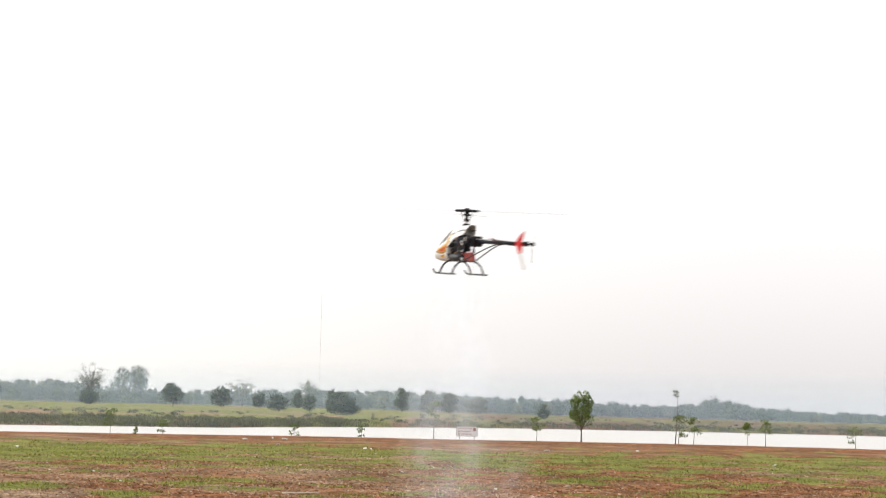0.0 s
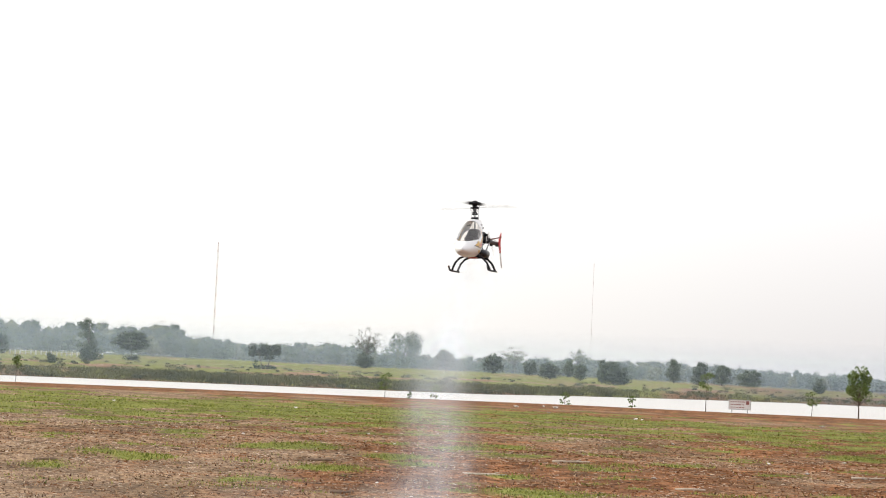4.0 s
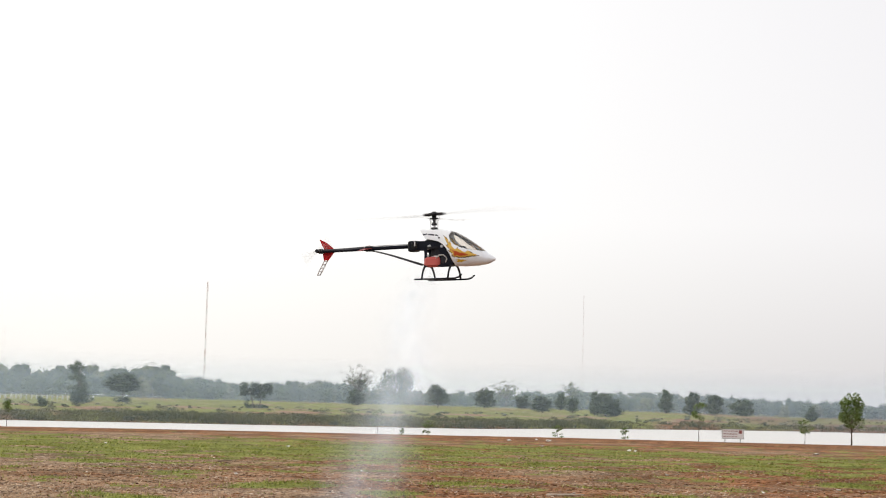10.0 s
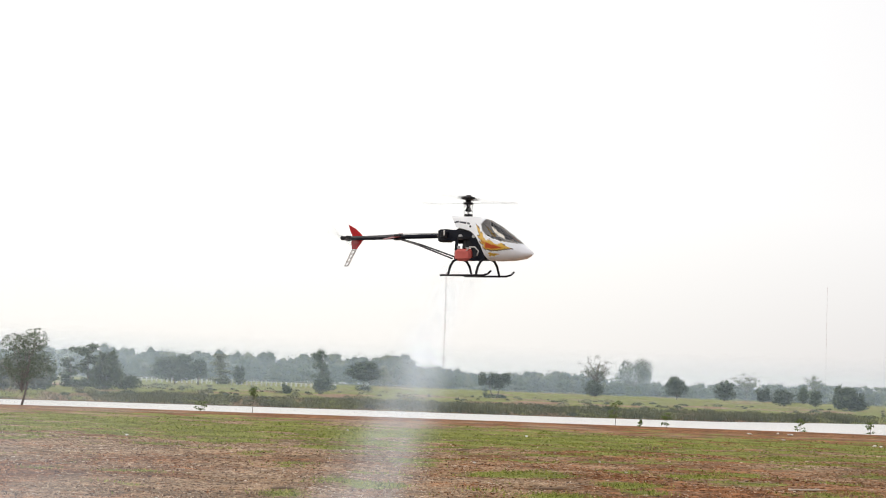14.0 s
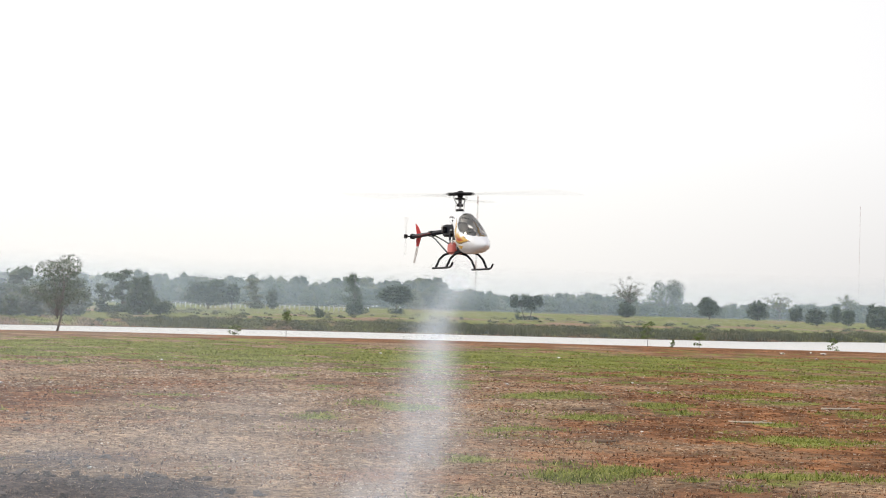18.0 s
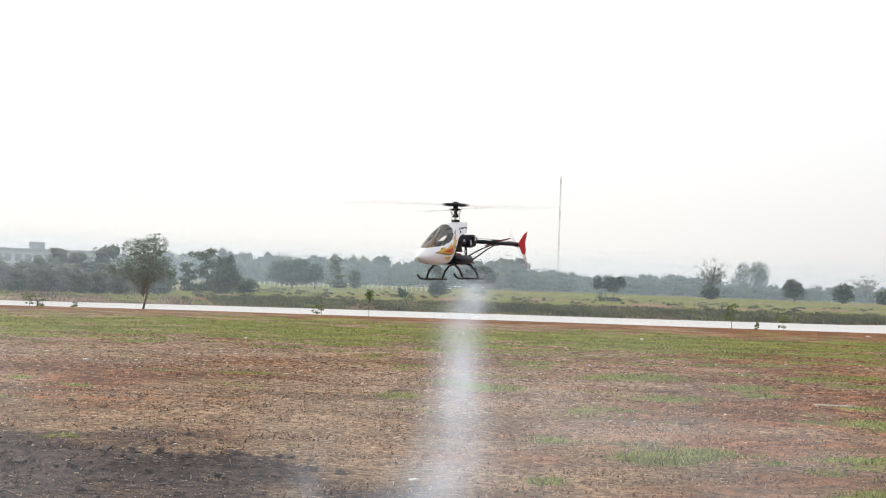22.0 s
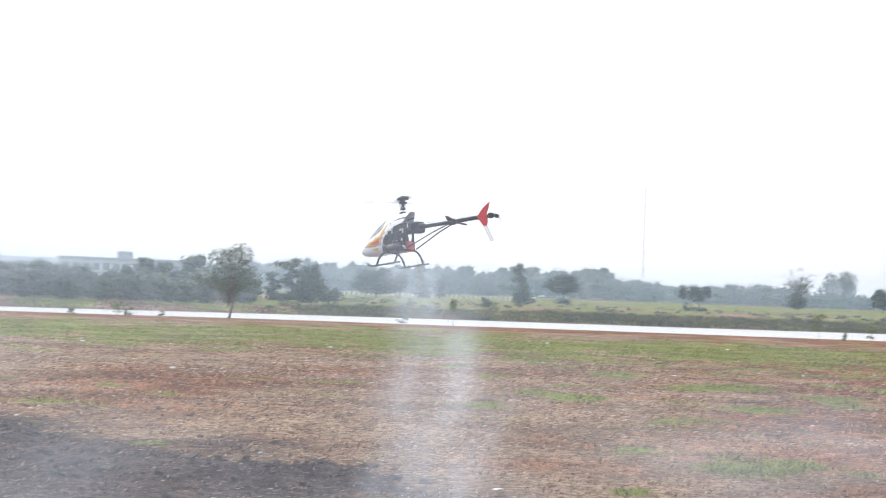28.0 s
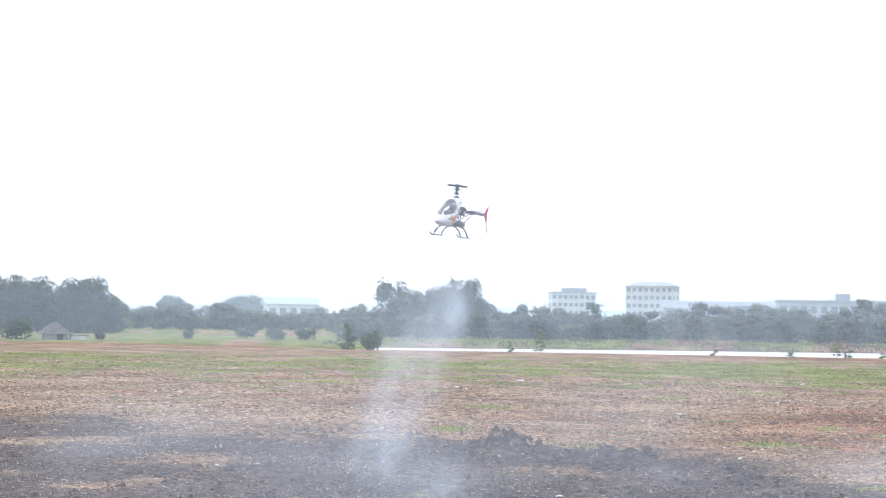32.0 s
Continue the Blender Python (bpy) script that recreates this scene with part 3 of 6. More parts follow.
def make_haze():
    """Sheets of haze between the river, the meadow trees and the woods."""
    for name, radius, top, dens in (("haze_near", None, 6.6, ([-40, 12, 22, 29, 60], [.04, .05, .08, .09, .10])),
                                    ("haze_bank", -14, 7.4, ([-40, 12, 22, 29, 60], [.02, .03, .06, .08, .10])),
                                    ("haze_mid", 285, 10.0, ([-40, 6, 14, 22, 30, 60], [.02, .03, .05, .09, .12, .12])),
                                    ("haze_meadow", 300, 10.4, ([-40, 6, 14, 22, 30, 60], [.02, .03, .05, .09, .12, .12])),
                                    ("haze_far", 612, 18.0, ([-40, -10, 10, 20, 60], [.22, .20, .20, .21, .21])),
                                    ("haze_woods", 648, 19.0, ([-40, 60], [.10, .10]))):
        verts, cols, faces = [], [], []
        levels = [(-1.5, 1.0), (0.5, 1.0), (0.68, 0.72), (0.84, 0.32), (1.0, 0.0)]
        for i in range(0, 107):
            az = -40 + i
            d = far_r(az) - 1.2 if radius is None else far_r(az) - radius if radius < 0 else radius
            for lv, (f, a) in enumerate(levels):
                verts.append(tuple(place(az, d, f if f < 0 else f * top)))
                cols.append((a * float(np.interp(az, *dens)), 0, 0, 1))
        for i in range(106):
            for k in range(4):
                q = i * 5 + k
                faces.append((q, q + 5, q + 6, q + 1))
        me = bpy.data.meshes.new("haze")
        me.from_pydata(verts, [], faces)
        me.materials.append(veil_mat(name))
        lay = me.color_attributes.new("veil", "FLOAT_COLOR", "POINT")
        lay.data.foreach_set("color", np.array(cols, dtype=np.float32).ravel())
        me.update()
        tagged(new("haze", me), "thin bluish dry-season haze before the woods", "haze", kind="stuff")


make_ground()
make_water()
make_haze()


# ---- trees ----
def limb(g, a, b, r0, r1, bend, rng, n=6):
    a, b = Vector(a), Vector(b)
    side = Vector((rng.uniform(-1, 1), rng.uniform(-1, 1), rng.uniform(-0.3, 0.3))) * bend
    pts = [a.lerp(b, t) + side * math.sin(t * math.pi) for t in (0, 0.25, 0.5, 0.75, 1)]
    g.tube(pts, [r0 + (r1 - r0) * t for t in (0, 0.25, 0.5, 0.75, 1)], n)
    return pts


def tree(az, d, h, w, style, leaf, label, count=500, size=0.3, seed=0, name="tree", group="far trees", category="tree", trunk=0.3, z=None, dense=True):
    """A tree: tapered trunk, limbs, and a crown of many small leaf clumps with gaps."""
    rng = random.Random(seed * 17 + int(az * 100))
    p = place(az, d)
    p.z = (land_z(p.x, p.y) if z is None else z) - 0.03
    t = thing(name, Matrix.Translation(p) @ pose(0, 0, 0, 0, 0, az + rng.uniform(-25, 25)), label, category, group)
    g, blobs = Geo(), []
    R = w / 2
    r0 = max(0.03, h * (0.026 if d > 150 else 0.017))
    hb = h * trunk
    if style == "round":
        h *= 1.1
        limb(g, (0, 0, 0), (rng.uniform(-.1, .1) * w, 0, h * 0.7), r0, r0 * 0.4, 0.04 * h, rng)
        for i in range(16):
            a, up = rng.uniform(0, 6.28), rng.uniform(0.12, 0.86)
            k = R * rng.uniform(.45, .82) * (1.0 - 0.55 * max(0, up - 0.45) / 0.41)
            q = (math.cos(a) * k, math.sin(a) * k, hb + (h - hb) * up)
            limb(g, (0, 0, hb * rng.uniform(0.6, 1.3)), q, r0 * 0.5, r0 * 0.12, 0.05 * h, rng)
            s = rng.uniform(.20, .42)
            blobs.append((q, (R * s, R * s * rng.uniform(.8, 1.2), (h - hb) * s * rng.uniform(.35, .6))))
        blobs.append(((0, 0, h * 0.45 + hb * 0.5), (R * 0.62, R * 0.62, (h - hb) * 0.42)))
        if trunk < 0.25 and d > 150:
            blobs.append(((0, 0, hb + h * 0.14), (R * 0.86, R * 0.86, h * 0.2)))
    elif style == "dome":
        limb(g, (0, 0, 0), (0.03 * w, 0, h * 0.6), r0, r0 * 0.4, 0.03 * h, rng)
        for i in range(60):
            a, th = rng.uniform(0, 6.28), math.asin(rng.uniform(-0.05, 0.97))
            k = rng.uniform(.62, .86)
            q = (math.cos(a) * math.cos(th) * R * k, math.sin(a) * math.cos(th) * R * k, hb + (h - hb) * (0.06 + k * math.sin(th)))
            limb(g, (0, 0, hb * rng.uniform(0.5, 1.2)), q, r0 * 0.4, r0 * 0.1, 0.06 * h, rng, 5)
            s = rng.uniform(.14, .27)
            blobs.append((q, (R * s, R * s, (h - hb) * s * 0.9)))
        if dense is True:
            blobs.append(((0, 0, hb + (h - hb) * .3), (R * 0.85, R * 0.85, (h - hb) * 0.62)))
    elif style == "layered":
        limb(g, (0, 0, 0), (0.03 * w, 0, h * 0.95), r0, r0 * 0.25, 0.02 * h, rng)
        for i in range(5):
            zz = hb + (h - hb) * (i + 0.5) / 5
            k = (0.7, 1.0, 0.92, 0.75, 0.5)[i]
            for j in range(5):
                a = j * 1.26 + i * 0.7 + rng.uniform(-.3, .3)
                q = (math.cos(a) * R * k * 0.62, math.sin(a) * R * k * 0.62, zz + rng.uniform(-.04, .04) * h)
                limb(g, (0, 0, zz - 0.05 * h), q, r0 * 0.35, r0 * 0.1, 0.02 * h, rng, 5)
                blobs.append((q, (R * 0.34 * k + 0.04 * w, R * 0.34 * k + 0.04 * w, h * rng.uniform(.05, .10))))
        blobs.append(((0, 0, h * 0.09), (R * 0.45, R * 0.45, h * 0.11)))
    elif style == "column":
        limb(g, (0, 0, 0), (0, 0, h * 0.97), r0, r0 * 0.2, 0.03 * h, rng)
        for i in range(11):
            zz = h * (0.10 + 0.86 * i / 10)
            k = 0.55 + 0.45 * math.sin(i * 2.1 + seed) - 0.25 * (i / 10)
            a = rng.uniform(0, 6.28)
            q = (math.cos(a) * R * 0.4, math.sin(a) * R * 0.4, zz)
            limb(g, (0, 0, zz - 0.06 * h), q, r0 * 0.35, r0 * 0.1, 0.02 * h, rng, 5)
            blobs.append((q, (R * max(.35, k), R * max(.35, k), h * 0.075)))
        blobs.append(((0, 0, h * 0.1), (R * 0.8, R * 0.8, h * 0.12)))
    elif style == "bare":
        top = limb(g, (0, 0, 0), (0.05 * w, 0, h * 0.8), r0, r0 * 0.35, 0.02 * h, rng)
        for i in range(26):
            a, up, zz = i * 2.4 + rng.uniform(-.3, .3), -0.55 + 1.55 * (i + 0.5) / 26, h * rng.uniform(0.3, 0.52)
            k = R * rng.uniform(.7, .95) * math.sqrt(max(0.05, 1 - up * up))
            q = (math.cos(a) * k, math.sin(a) * k, h * (0.64 + 0.31 * up))
            pts = limb(g, (0.04 * w * zz / h, 0, zz), q, r0 * 0.4, r0 * 0.1, 0.05 * h, rng, 5)
            for _ in range(5):
                s = rng.choice(pts[1:])
                e = s + Vector((rng.uniform(-1, 1) * R * .4, rng.uniform(-1, 1) * R * .4, rng.uniform(-.04, .10) * h))
                limb(g, s, e, r0 * 0.15, r0 * 0.05, 0.02 * h, rng, 4)
                if leaf is not None:
                    blobs.append((tuple(e), (R * .15, R * .15, h * .035)))
        if leaf is None:
            blobs = []
    elif style == "forked":
        for sx in (-0.55, 0.35):
            q = (sx * R, rng.uniform(-.2, .2) * R, h * 0.62)
            limb(g, (sx * R * 0.35, 0, 0), q, r0, r0 * 0.45, 0.08 * h, rng)
            for i in range(7):
                a = rng.uniform(0, 6.28)
                e = (q[0] + math.cos(a) * R * .5, q[1] + math.sin(a) * R * .5, h * rng.uniform(.5, .9))
                limb(g, q, e, r0 * 0.35, r0 * 0.1, 0.03 * h, rng, 5)
                blobs.append((e, (R * .30, R * .30, h * .13)))
        blobs.append(((-0.1 * R, 0, h * .7), (R * .45, R * .45, h * .2)))
        blobs += [((0, 0, h * .05), (R * .85, R * .5, h * .09)), ((-R * .75, 0, h * .2), (R * .2, R * .2, h * .17))]
    elif style == "bush":
        for i in range(7):
            a = rng.uniform(0, 6.28)
            q = (math.cos(a) * R * .5, math.sin(a) * R * .5, h * rng.uniform(.3, .72))
            limb(g, (0, 0, 0), q, r0 * 0.5, r0 * 0.15, 0.04 * h, rng, 5)
            blobs.append((q, (R * .48, R * .48, h * .27)))
        blobs.append(((0, 0, h * .3), (R * .8, R * .8, h * .3)))
    elif style == "sapling":
        limb(g, (0, 0, 0), (0.04 * h, 0, h * 0.95), max(0.014, h * .012), 0.006, 0.02 * h, rng)
        for i in range(9):
            zz = h * rng.uniform(trunk, 0.97)
            a = rng.uniform(0, 6.28)
            k = R * rng.uniform(.4, .9) * (1.1 - 0.5 * zz / h)
            q = (math.cos(a) * k, math.sin(a) * k, zz)
            limb(g, (0.03 * h * zz / h, 0, zz - 0.08 * h), q, 0.008, 0.004, 0.01 * h, rng, 4)
            blobs.append((q, (R * .38, R * .38, h * .065)))
        blobs.append(((0.04 * h, 0, h * .93), (R * .4, R * .4, h * .06)))
    part("trunk", g, BARK, t, smooth=True)
    if blobs:
        cr = Geo()
        if dense and d > 150 and style in ("round", "bush", "column", "layered", "dome"):
            cr.cores(blobs, 0.66 if dense is True else dense, 8)
        part("crown", cr.leaves(blobs, count, size, rng), leaf, t)
    return t


# trees on the far meadow: bearing, distance, height, width
tree(12.43, 322, 7.7, 4.4, "column", LEAF_MID, "tall feathery tree on the meadow", 2400, 0.19, 1, dense=0.45)
tree(12.40, 320, 3.2, 3.6, "bush", LEAF_DARK, "dark bush at a tall tree's foot", 700, 0.24, 32, name="bush", category="bush")
tree(11.03, 375, 6.3, 9.4, "layered", LEAF_DARK, "dark tree with flat layered branches on the meadow", 1900, 0.24, 2, trunk=0.36)
tree(6.60, 322, 5.0, 5.0, "forked", LEAF_DARK, "dark forked tree on a low scrubby mound", 1700, 0.27, 3)
tree(3.22, 545, 12.5, 11.0, "bare", LEAF_GREY, "tall nearly leafless tree above a bush", 900, 0.24, 4)
tree(3.28, 535, 5.6, 7.4, "bush", LEAF_DARK, "dark dense bush below a leafless tree", 900, 0.42, 5, name="bush", category="bush")
tree(1.98, 705, 15.2, 20.0, "dome", LEAF_GREY, "broad domed tree with thin feathery foliage", 5600, 0.38, 6, trunk=0.05, dense=False)
tree(0.54, 520, 6.8, 8.0, "round", LEAF_DARK, "dark round tree with short trunk on the meadow", 1300, 0.34, 7, trunk=0.22)
tree(-1.06, 560, 7.2, 8.6, "round", LEAF_DARK, "dark egg-shaped tree before the woods", 1100, 0.36, 8, trunk=0.1)
tree(-1.75, 640, 10.0, 10.5, "bare", LEAF_PALE, "pale nearly leafless tree rising from the woods", 900, 0.3, 9)
tree(-2.29, 560, 5.2, 4.8, "bush", LEAF_DARK, "small dark bush at the meadow's end", 600, 0.34, 10, name="bush", category="bush")
tree(-2.97, 405, 3.9, 6.4, "round", LEAF_DARK, "small dark round tree on the meadow", 1000, 0.26, 11, trunk=0.14)
tree(-3.58, 560, 5.2, 4.2, "round", LEAF_MID, "small grey-green tree on the meadow", 600, 0.32, 12, trunk=0.12)
tree(-4.00, 450, 4.8, 3.9, "round", LEAF_MID, "small grey-green tree on the meadow", 600, 0.3, 13, trunk=0.1)
tree(-3.95, 650, 10.4, 7.5, "bare", LEAF_PALE, "pale thin-leaved tree rising from the woods", 900, 0.36, 14)
tree(-5.10, 362, 5.2, 7.6, "round", LEAF_DARK, "dark dense round tree near the river", 1500, 0.26, 15, trunk=0.06)
tree(-4.72, 375, 5.3, 2.6, "round", LEAF_DARK, "dark narrow tree beside a round one", 500, 0.26, 16, trunk=0.1)
tree(-7.10, 560, 7.4, 5.4, "round", LEAF_MID, "grey-green tree before the woods", 800, 0.36, 17, trunk=0.1)
tree(-7.93, 520, 6.9, 6.3, "round", LEAF_DARK, "dark rounded tree before the woods", 900, 0.36, 18, trunk=0.1)
tree(-8.68, 570, 6.6, 6.8, "round", LEAF_MID, "grey-green tree before the woods", 800, 0.36, 19, trunk=0.05)
tree(-9.60, 600, 6.0, 9.5, "round", LEAF_MID, "low broad tree before the woods", 800, 0.4, 20, trunk=0.05)
tree(-11.85, 420, 3.6, 3.4, "round", LEAF_MID, "small tree standing in dry scrub", 500, 0.28, 21, trunk=0.12)
tree(13.60, 250, 1.0, 1.5, "bush", LEAF_MID, "low shrub on the meadow", 260, 0.14, 22, name="bush", category="bush")
tree(17.33, 372, 6.5, 11.4, "round", LEAF_DARK, "broad dark tree with several trunks", 2600, 0.3, 23, trunk=0.2)
tree(16.55, 372, 5.4, 4.2, "round", LEAF_DARK, "small dark tree beside a broad one", 700, 0.28, 24, trunk=0.35)
tree(15.75, 430, 7.4, 5.8, "column", LEAF_PALE, "tree with yellowing leaves before the woods", 800, 0.3, 25)
tree(15.2, 425, 4.6, 3.4, "round", LEAF_DARK, "small dark tree before the woods", 500, 0.28, 26, trunk=0.1)
tree(20.15, 262, 6.4, 5.8, "column", LEAF_MID, "hazy grey-green tree at the water's edge", 1100, 0.26, 27)
tree(19.58, 230, 5.2, 4.4, "round", LEAF_MID, "cone-shaped tree in the riverside thicket", 1100, 0.24, 28, trunk=0.02)
tree(18.9, 236, 3.0, 5.4, "bush", LEAF_MID, "low hazy riverside thicket", 900, 0.24, 29, name="bush", category="bush")
tree(20.75, 245, 4.0, 3.4, "column", LEAF_MID, "slim tree at the water's edge", 700, 0.24, 30)
tree(13.62, 300, 1.5, 1.7, "bush", LEAF_MID, "low shrub on the meadow", 260, 0.16, 31, name="bush", category="bush")
# groups on the far side downstream
for i, (a, d, h, w) in enumerate([(40.75, 205, 6.3, 5.4), (40.1, 212, 5.4, 6.2), (39.3, 208, 6.0, 7.2), (38.6, 203, 7.2, 6.2), (38.1, 206, 6.8, 5.2), (37.5, 212, 4.6, 5.0)]):
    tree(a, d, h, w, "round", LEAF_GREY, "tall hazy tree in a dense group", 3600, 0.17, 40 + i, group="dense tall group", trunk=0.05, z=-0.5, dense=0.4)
for i, (a, d, h, w) in enumerate([(53.0, 228, 6.6, 10.5), (51.2, 226, 6.2, 9.5), (54.3, 230, 6.4, 9.0)]):
    tree(a, d, h, w, "dome", LEAF_GREY, "broad hazy tree filling a dense group", 3000, 0.28, 140 + i, group="dense group by the hut", trunk=0.02)
tree(39.6, 222, 5.2, 11.5, "dome", LEAF_GREY, "broad hazy tree filling a dense group", 3000, 0.26, 145, group="dense tall group", trunk=0.02, z=-0.5)
tree(45.80, 330, 6.1, 11.4, "dome", LEAF_GREY, "broad dome-shaped tree in the haze", 5200, 0.22, 47, trunk=0.02)
tree(48.0, 330, 5.0, 7.5, "round", LEAF_GREY, "hazy rounded tree among thickets", 1000, 0.36, 48, trunk=0.03)
for i, (a, d, h, w) in enumerate([(54.6, 215, 6.4, 8.0), (53.6, 210, 6.3, 7.8), (52.4, 206, 6.1, 7.4), (51.2, 200, 5.6, 5.8), (50.7, 202, 6.2, 5.6), (50.1, 203, 4.9, 4.2)]):
    tree(a, d, h, w, "round", LEAF_GREY, "large hazy tree in a dense group", 3400, 0.19, 50 + i, group="dense group by the hut", trunk=0.03, dense=0.4)
tree(53.1, 166, 2.1, 3.8, "bush", LEAF_MID, "shrub beside a low hut", 700, 0.16, 57, name="bush", category="bush")
for i, (a, d, h, w) in enumerate([(47.5, 172, 0.9, 1.2), (50.4, 166, 1.1, 1.2), (44.6, 172, 1.4, 2.4), (45.6, 180, 1.5, 2.8), (43.6, 170, 1.5, 2.6)]):
    tree(a, d, h, w, "bush", LEAF_GREY, "low shrub at the field's edge", 260, 0.14, 60 + i, name="bush", category="bush")

# the single tree, saplings and shrubs on the near bank
tree(22.23, 88.6, 3.62, 3.3, "round", LEAF_MID, "small open-crowned tree with slim leaning trunk", 5200, 0.055, 70, group="trees on the near bank", trunk=0.3, z=0)
SAPLINGS = [(2.55, 92.4, 1.35, 0.9, .35), (1.72, 92.8, 0.42, 0.3, .2), (0.84, 92.6, 0.85, 0.75, .25), (-3.51, 91, 0.72, 0.6, .1), (-5.75, 91, 0.66, 0.5, .1), (-8.19, 91, 2.1, 0.9, .5),
            (-11.63, 90.6, 1.3, 0.95, .5), (-16.35, 88, 1.5, 1.0, .3), (-16.85, 87.6, 1.4, 0.9, .3), (-18.6, 87, 1.15, 0.7, .45), (-19.2, 87, 1.35, 0.8, .5), (-22.09, 86, 1.1, 1.0, .1),
            (25.91, 87.6, 0.72, 0.95, .2), (24.46, 88, 0.3, 0.4, .1), (16.43, 89.6, 0.56, 0.75, .2), (14.70, 89.8, 1.36, 0.62, .6), (36.74, 88, 0.6, 0.45, .1),
            (35.69, 88, 1.05, 0.7, .08), (29.88, 87.6, 0.32, 0.42, .1), (25.5, 87.6, 0.4, 0.5, .1), (27.4, 87.6, 0.25, 0.4, .1)]
for i, (a, d, h, w, tk) in enumerate(SAPLINGS):
    if a < -1:
        h, w, d = h * near_r(a) / d, w * near_r(a) / d, near_r(a)
    tree(a, d - 0.5, h, w, "sapling", LEAF_FRESH, "young planted sapling with few bright leaves" if h > 0.7 else "tiny sapling on the bank", int(60 + 90 * h), 0.07, 80 + i, "sapling",
         "saplings along the bank", "sapling", tk, 0)
tree(-13.13, 99.2, 2.75, 1.55, "round", LEAF_FRESH, "bright green young tree with bare slim trunk", 1500, 0.085, 110, "tree", "trees on the near bank", "tree", 0.36, 0)
tree(-16.25, 100.2, 3.1, 0.55, "sapling", LEAF_MID, "thin bare sapling with one drooping tuft on top", 60, 0.07, 112, "sapling", "saplings along the bank", "sapling", 0.95, 0)
tree(42.18, 88.5, 1.35, 0.9, "column", LEAF_SHRUB, "upright dark shrub at the river's end", 420, 0.09, 113, "shrub", "shrubs on the near bank", "shrub", 0.1, 0)
tree(41.40, 88.5, 1.32, 1.35, "bush", LEAF_SHRUB, "dense rounded dark shrub at the river's end", 800, 0.09, 114, "shrub", "shrubs on the near bank", "shrub", 0.1, 0)


def woods():
    """The far woods: many trees of clumped leaves, joined."""
    top_az = [-40, -23, -20, -18.2, -17.4, -16.3, -14.5, -12.6, -10.7, -8, -6, -2.4, -0.5, 1.4, 2.9, 4.25, 6.1, 8.4, 9.9, 12, 14.4, 16.1, 19.1, 20.2, 21, 24, 26, 60]
    top_el = [.2, .20, .27, .46, .56, .32, .36, .48, .46, .58, .56, .52, .46, .45, .48, .74, .57, .64, .98, .88, .86, .92, .86, .98, .82, .72, .66, .6]
    rng = random.Random(5)
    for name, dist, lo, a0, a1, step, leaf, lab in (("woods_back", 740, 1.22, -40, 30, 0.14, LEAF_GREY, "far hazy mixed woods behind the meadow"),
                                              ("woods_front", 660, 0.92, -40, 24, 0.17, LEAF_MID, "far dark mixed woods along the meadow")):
        gs, gt = [Geo(), Geo(), Geo()], Geo()
        az = a0
        while az < a1:
            d = dist * rng.uniform(0.96, 1.05)
            p = place(az, d)
            z0 = land_z(p.x, p.y)
            el = np.interp(az, top_az, top_el) * lo * rng.uniform(0.78, 1.12)
            h = max(2.5, EYE + d * math.tan(radians(el)) - z0)
            w = h * rng.uniform(0.6, 1.0)
            kind = rng.random()
            blobs = []
            for _ in range(7):
                a, zz = rng.uniform(0, 6.28), h * rng.uniform(.25, .80)
                k = w * 0.36 * (1.1 - 0.6 * (zz / h if kind < .7 else 0.5))
                s = rng.uniform(.19, .30)
                blobs.append(((p.x + math.cos(a) * k, p.y + math.sin(a) * k, z0 + zz), (w * s, w * s, h * s * .65)))
            blobs.append(((p.x, p.y, z0 + h * .22), (w * .62, w * .5, h * .24)))
            blobs.append(((p.x, p.y, z0 + h * .52), (w * .45, w * .4, h * .42)))
            g = rng.choices(gs, (6, 3, 1.2))[0]
            g.cores(blobs, 0.62)
            g.leaves(blobs, 230, 0.42, rng, shell=0.6)
            gt.tube([(p.x, p.y, z0 - 0.2), (p.x + rng.uniform(-.3, .3), p.y, z0 + h * .8)], [0.16, 0.05], 5)
            az += step * rng.uniform(0.6, 1.4)
        ob = thing(name, Matrix(), lab, "woods", kind="stuff")
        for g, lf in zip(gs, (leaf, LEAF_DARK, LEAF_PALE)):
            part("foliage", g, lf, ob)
        part("trunks", gt, BARK, ob)
    # riverside belt downstream
    gs = [Geo(), Geo(), Geo()]
    for row, (d0, hs, n) in enumerate([(20, 0.75, 120), (48, 1.0, 110), (85, 1.25, 100)]):
        for i in range(n):
            az = 21.5 + 38 * (i + rng.random()) / n
            d = far_r(az) + d0 + (55 if az > 42.5 else 0) + rng.uniform(-9, 9)
            p = place(az, d)
            z0 = land_z(p.x, p.y) - 0.1
            el = np.interp(az, [21, 24, 28, 32, 36, 41, 42.9, 43.3, 45.2, 46, 49, 60], [.68, .60, .58, .48, .46, .46, .40, .24, .24, .42, .36, .4]) * (0.6 + 0.25 * row) * (rng.uniform(0.5, 1.35) + 0.8 * fbm(p.x, p.y, 14, 6))
            h = max(1.6, EYE + d * math.tan(radians(el)) - z0)
            w = h * rng.uniform(0.7, 1.1)
            blobs = [((p.x + rng.uniform(-.3, .3) * w, p.y + rng.uniform(-.3, .3) * w, z0 + h * rng.uniform(.25, .8)), (w * .33, w * .33, h * .18)) for _ in range(6)]
            blobs.append(((p.x, p.y, z0 + h * .25), (w * .55, w * .5, h * .26)))
            g = rng.choices(gs, (5, 3, 2))[0]
            g.cores(blobs, 0.66)
            g.leaves(blobs, 260, 0.24, rng)
    ob = thing("riverside_thicket", Matrix(), "dense hazy bushes and small trees behind the river", "thicket", kind="stuff")
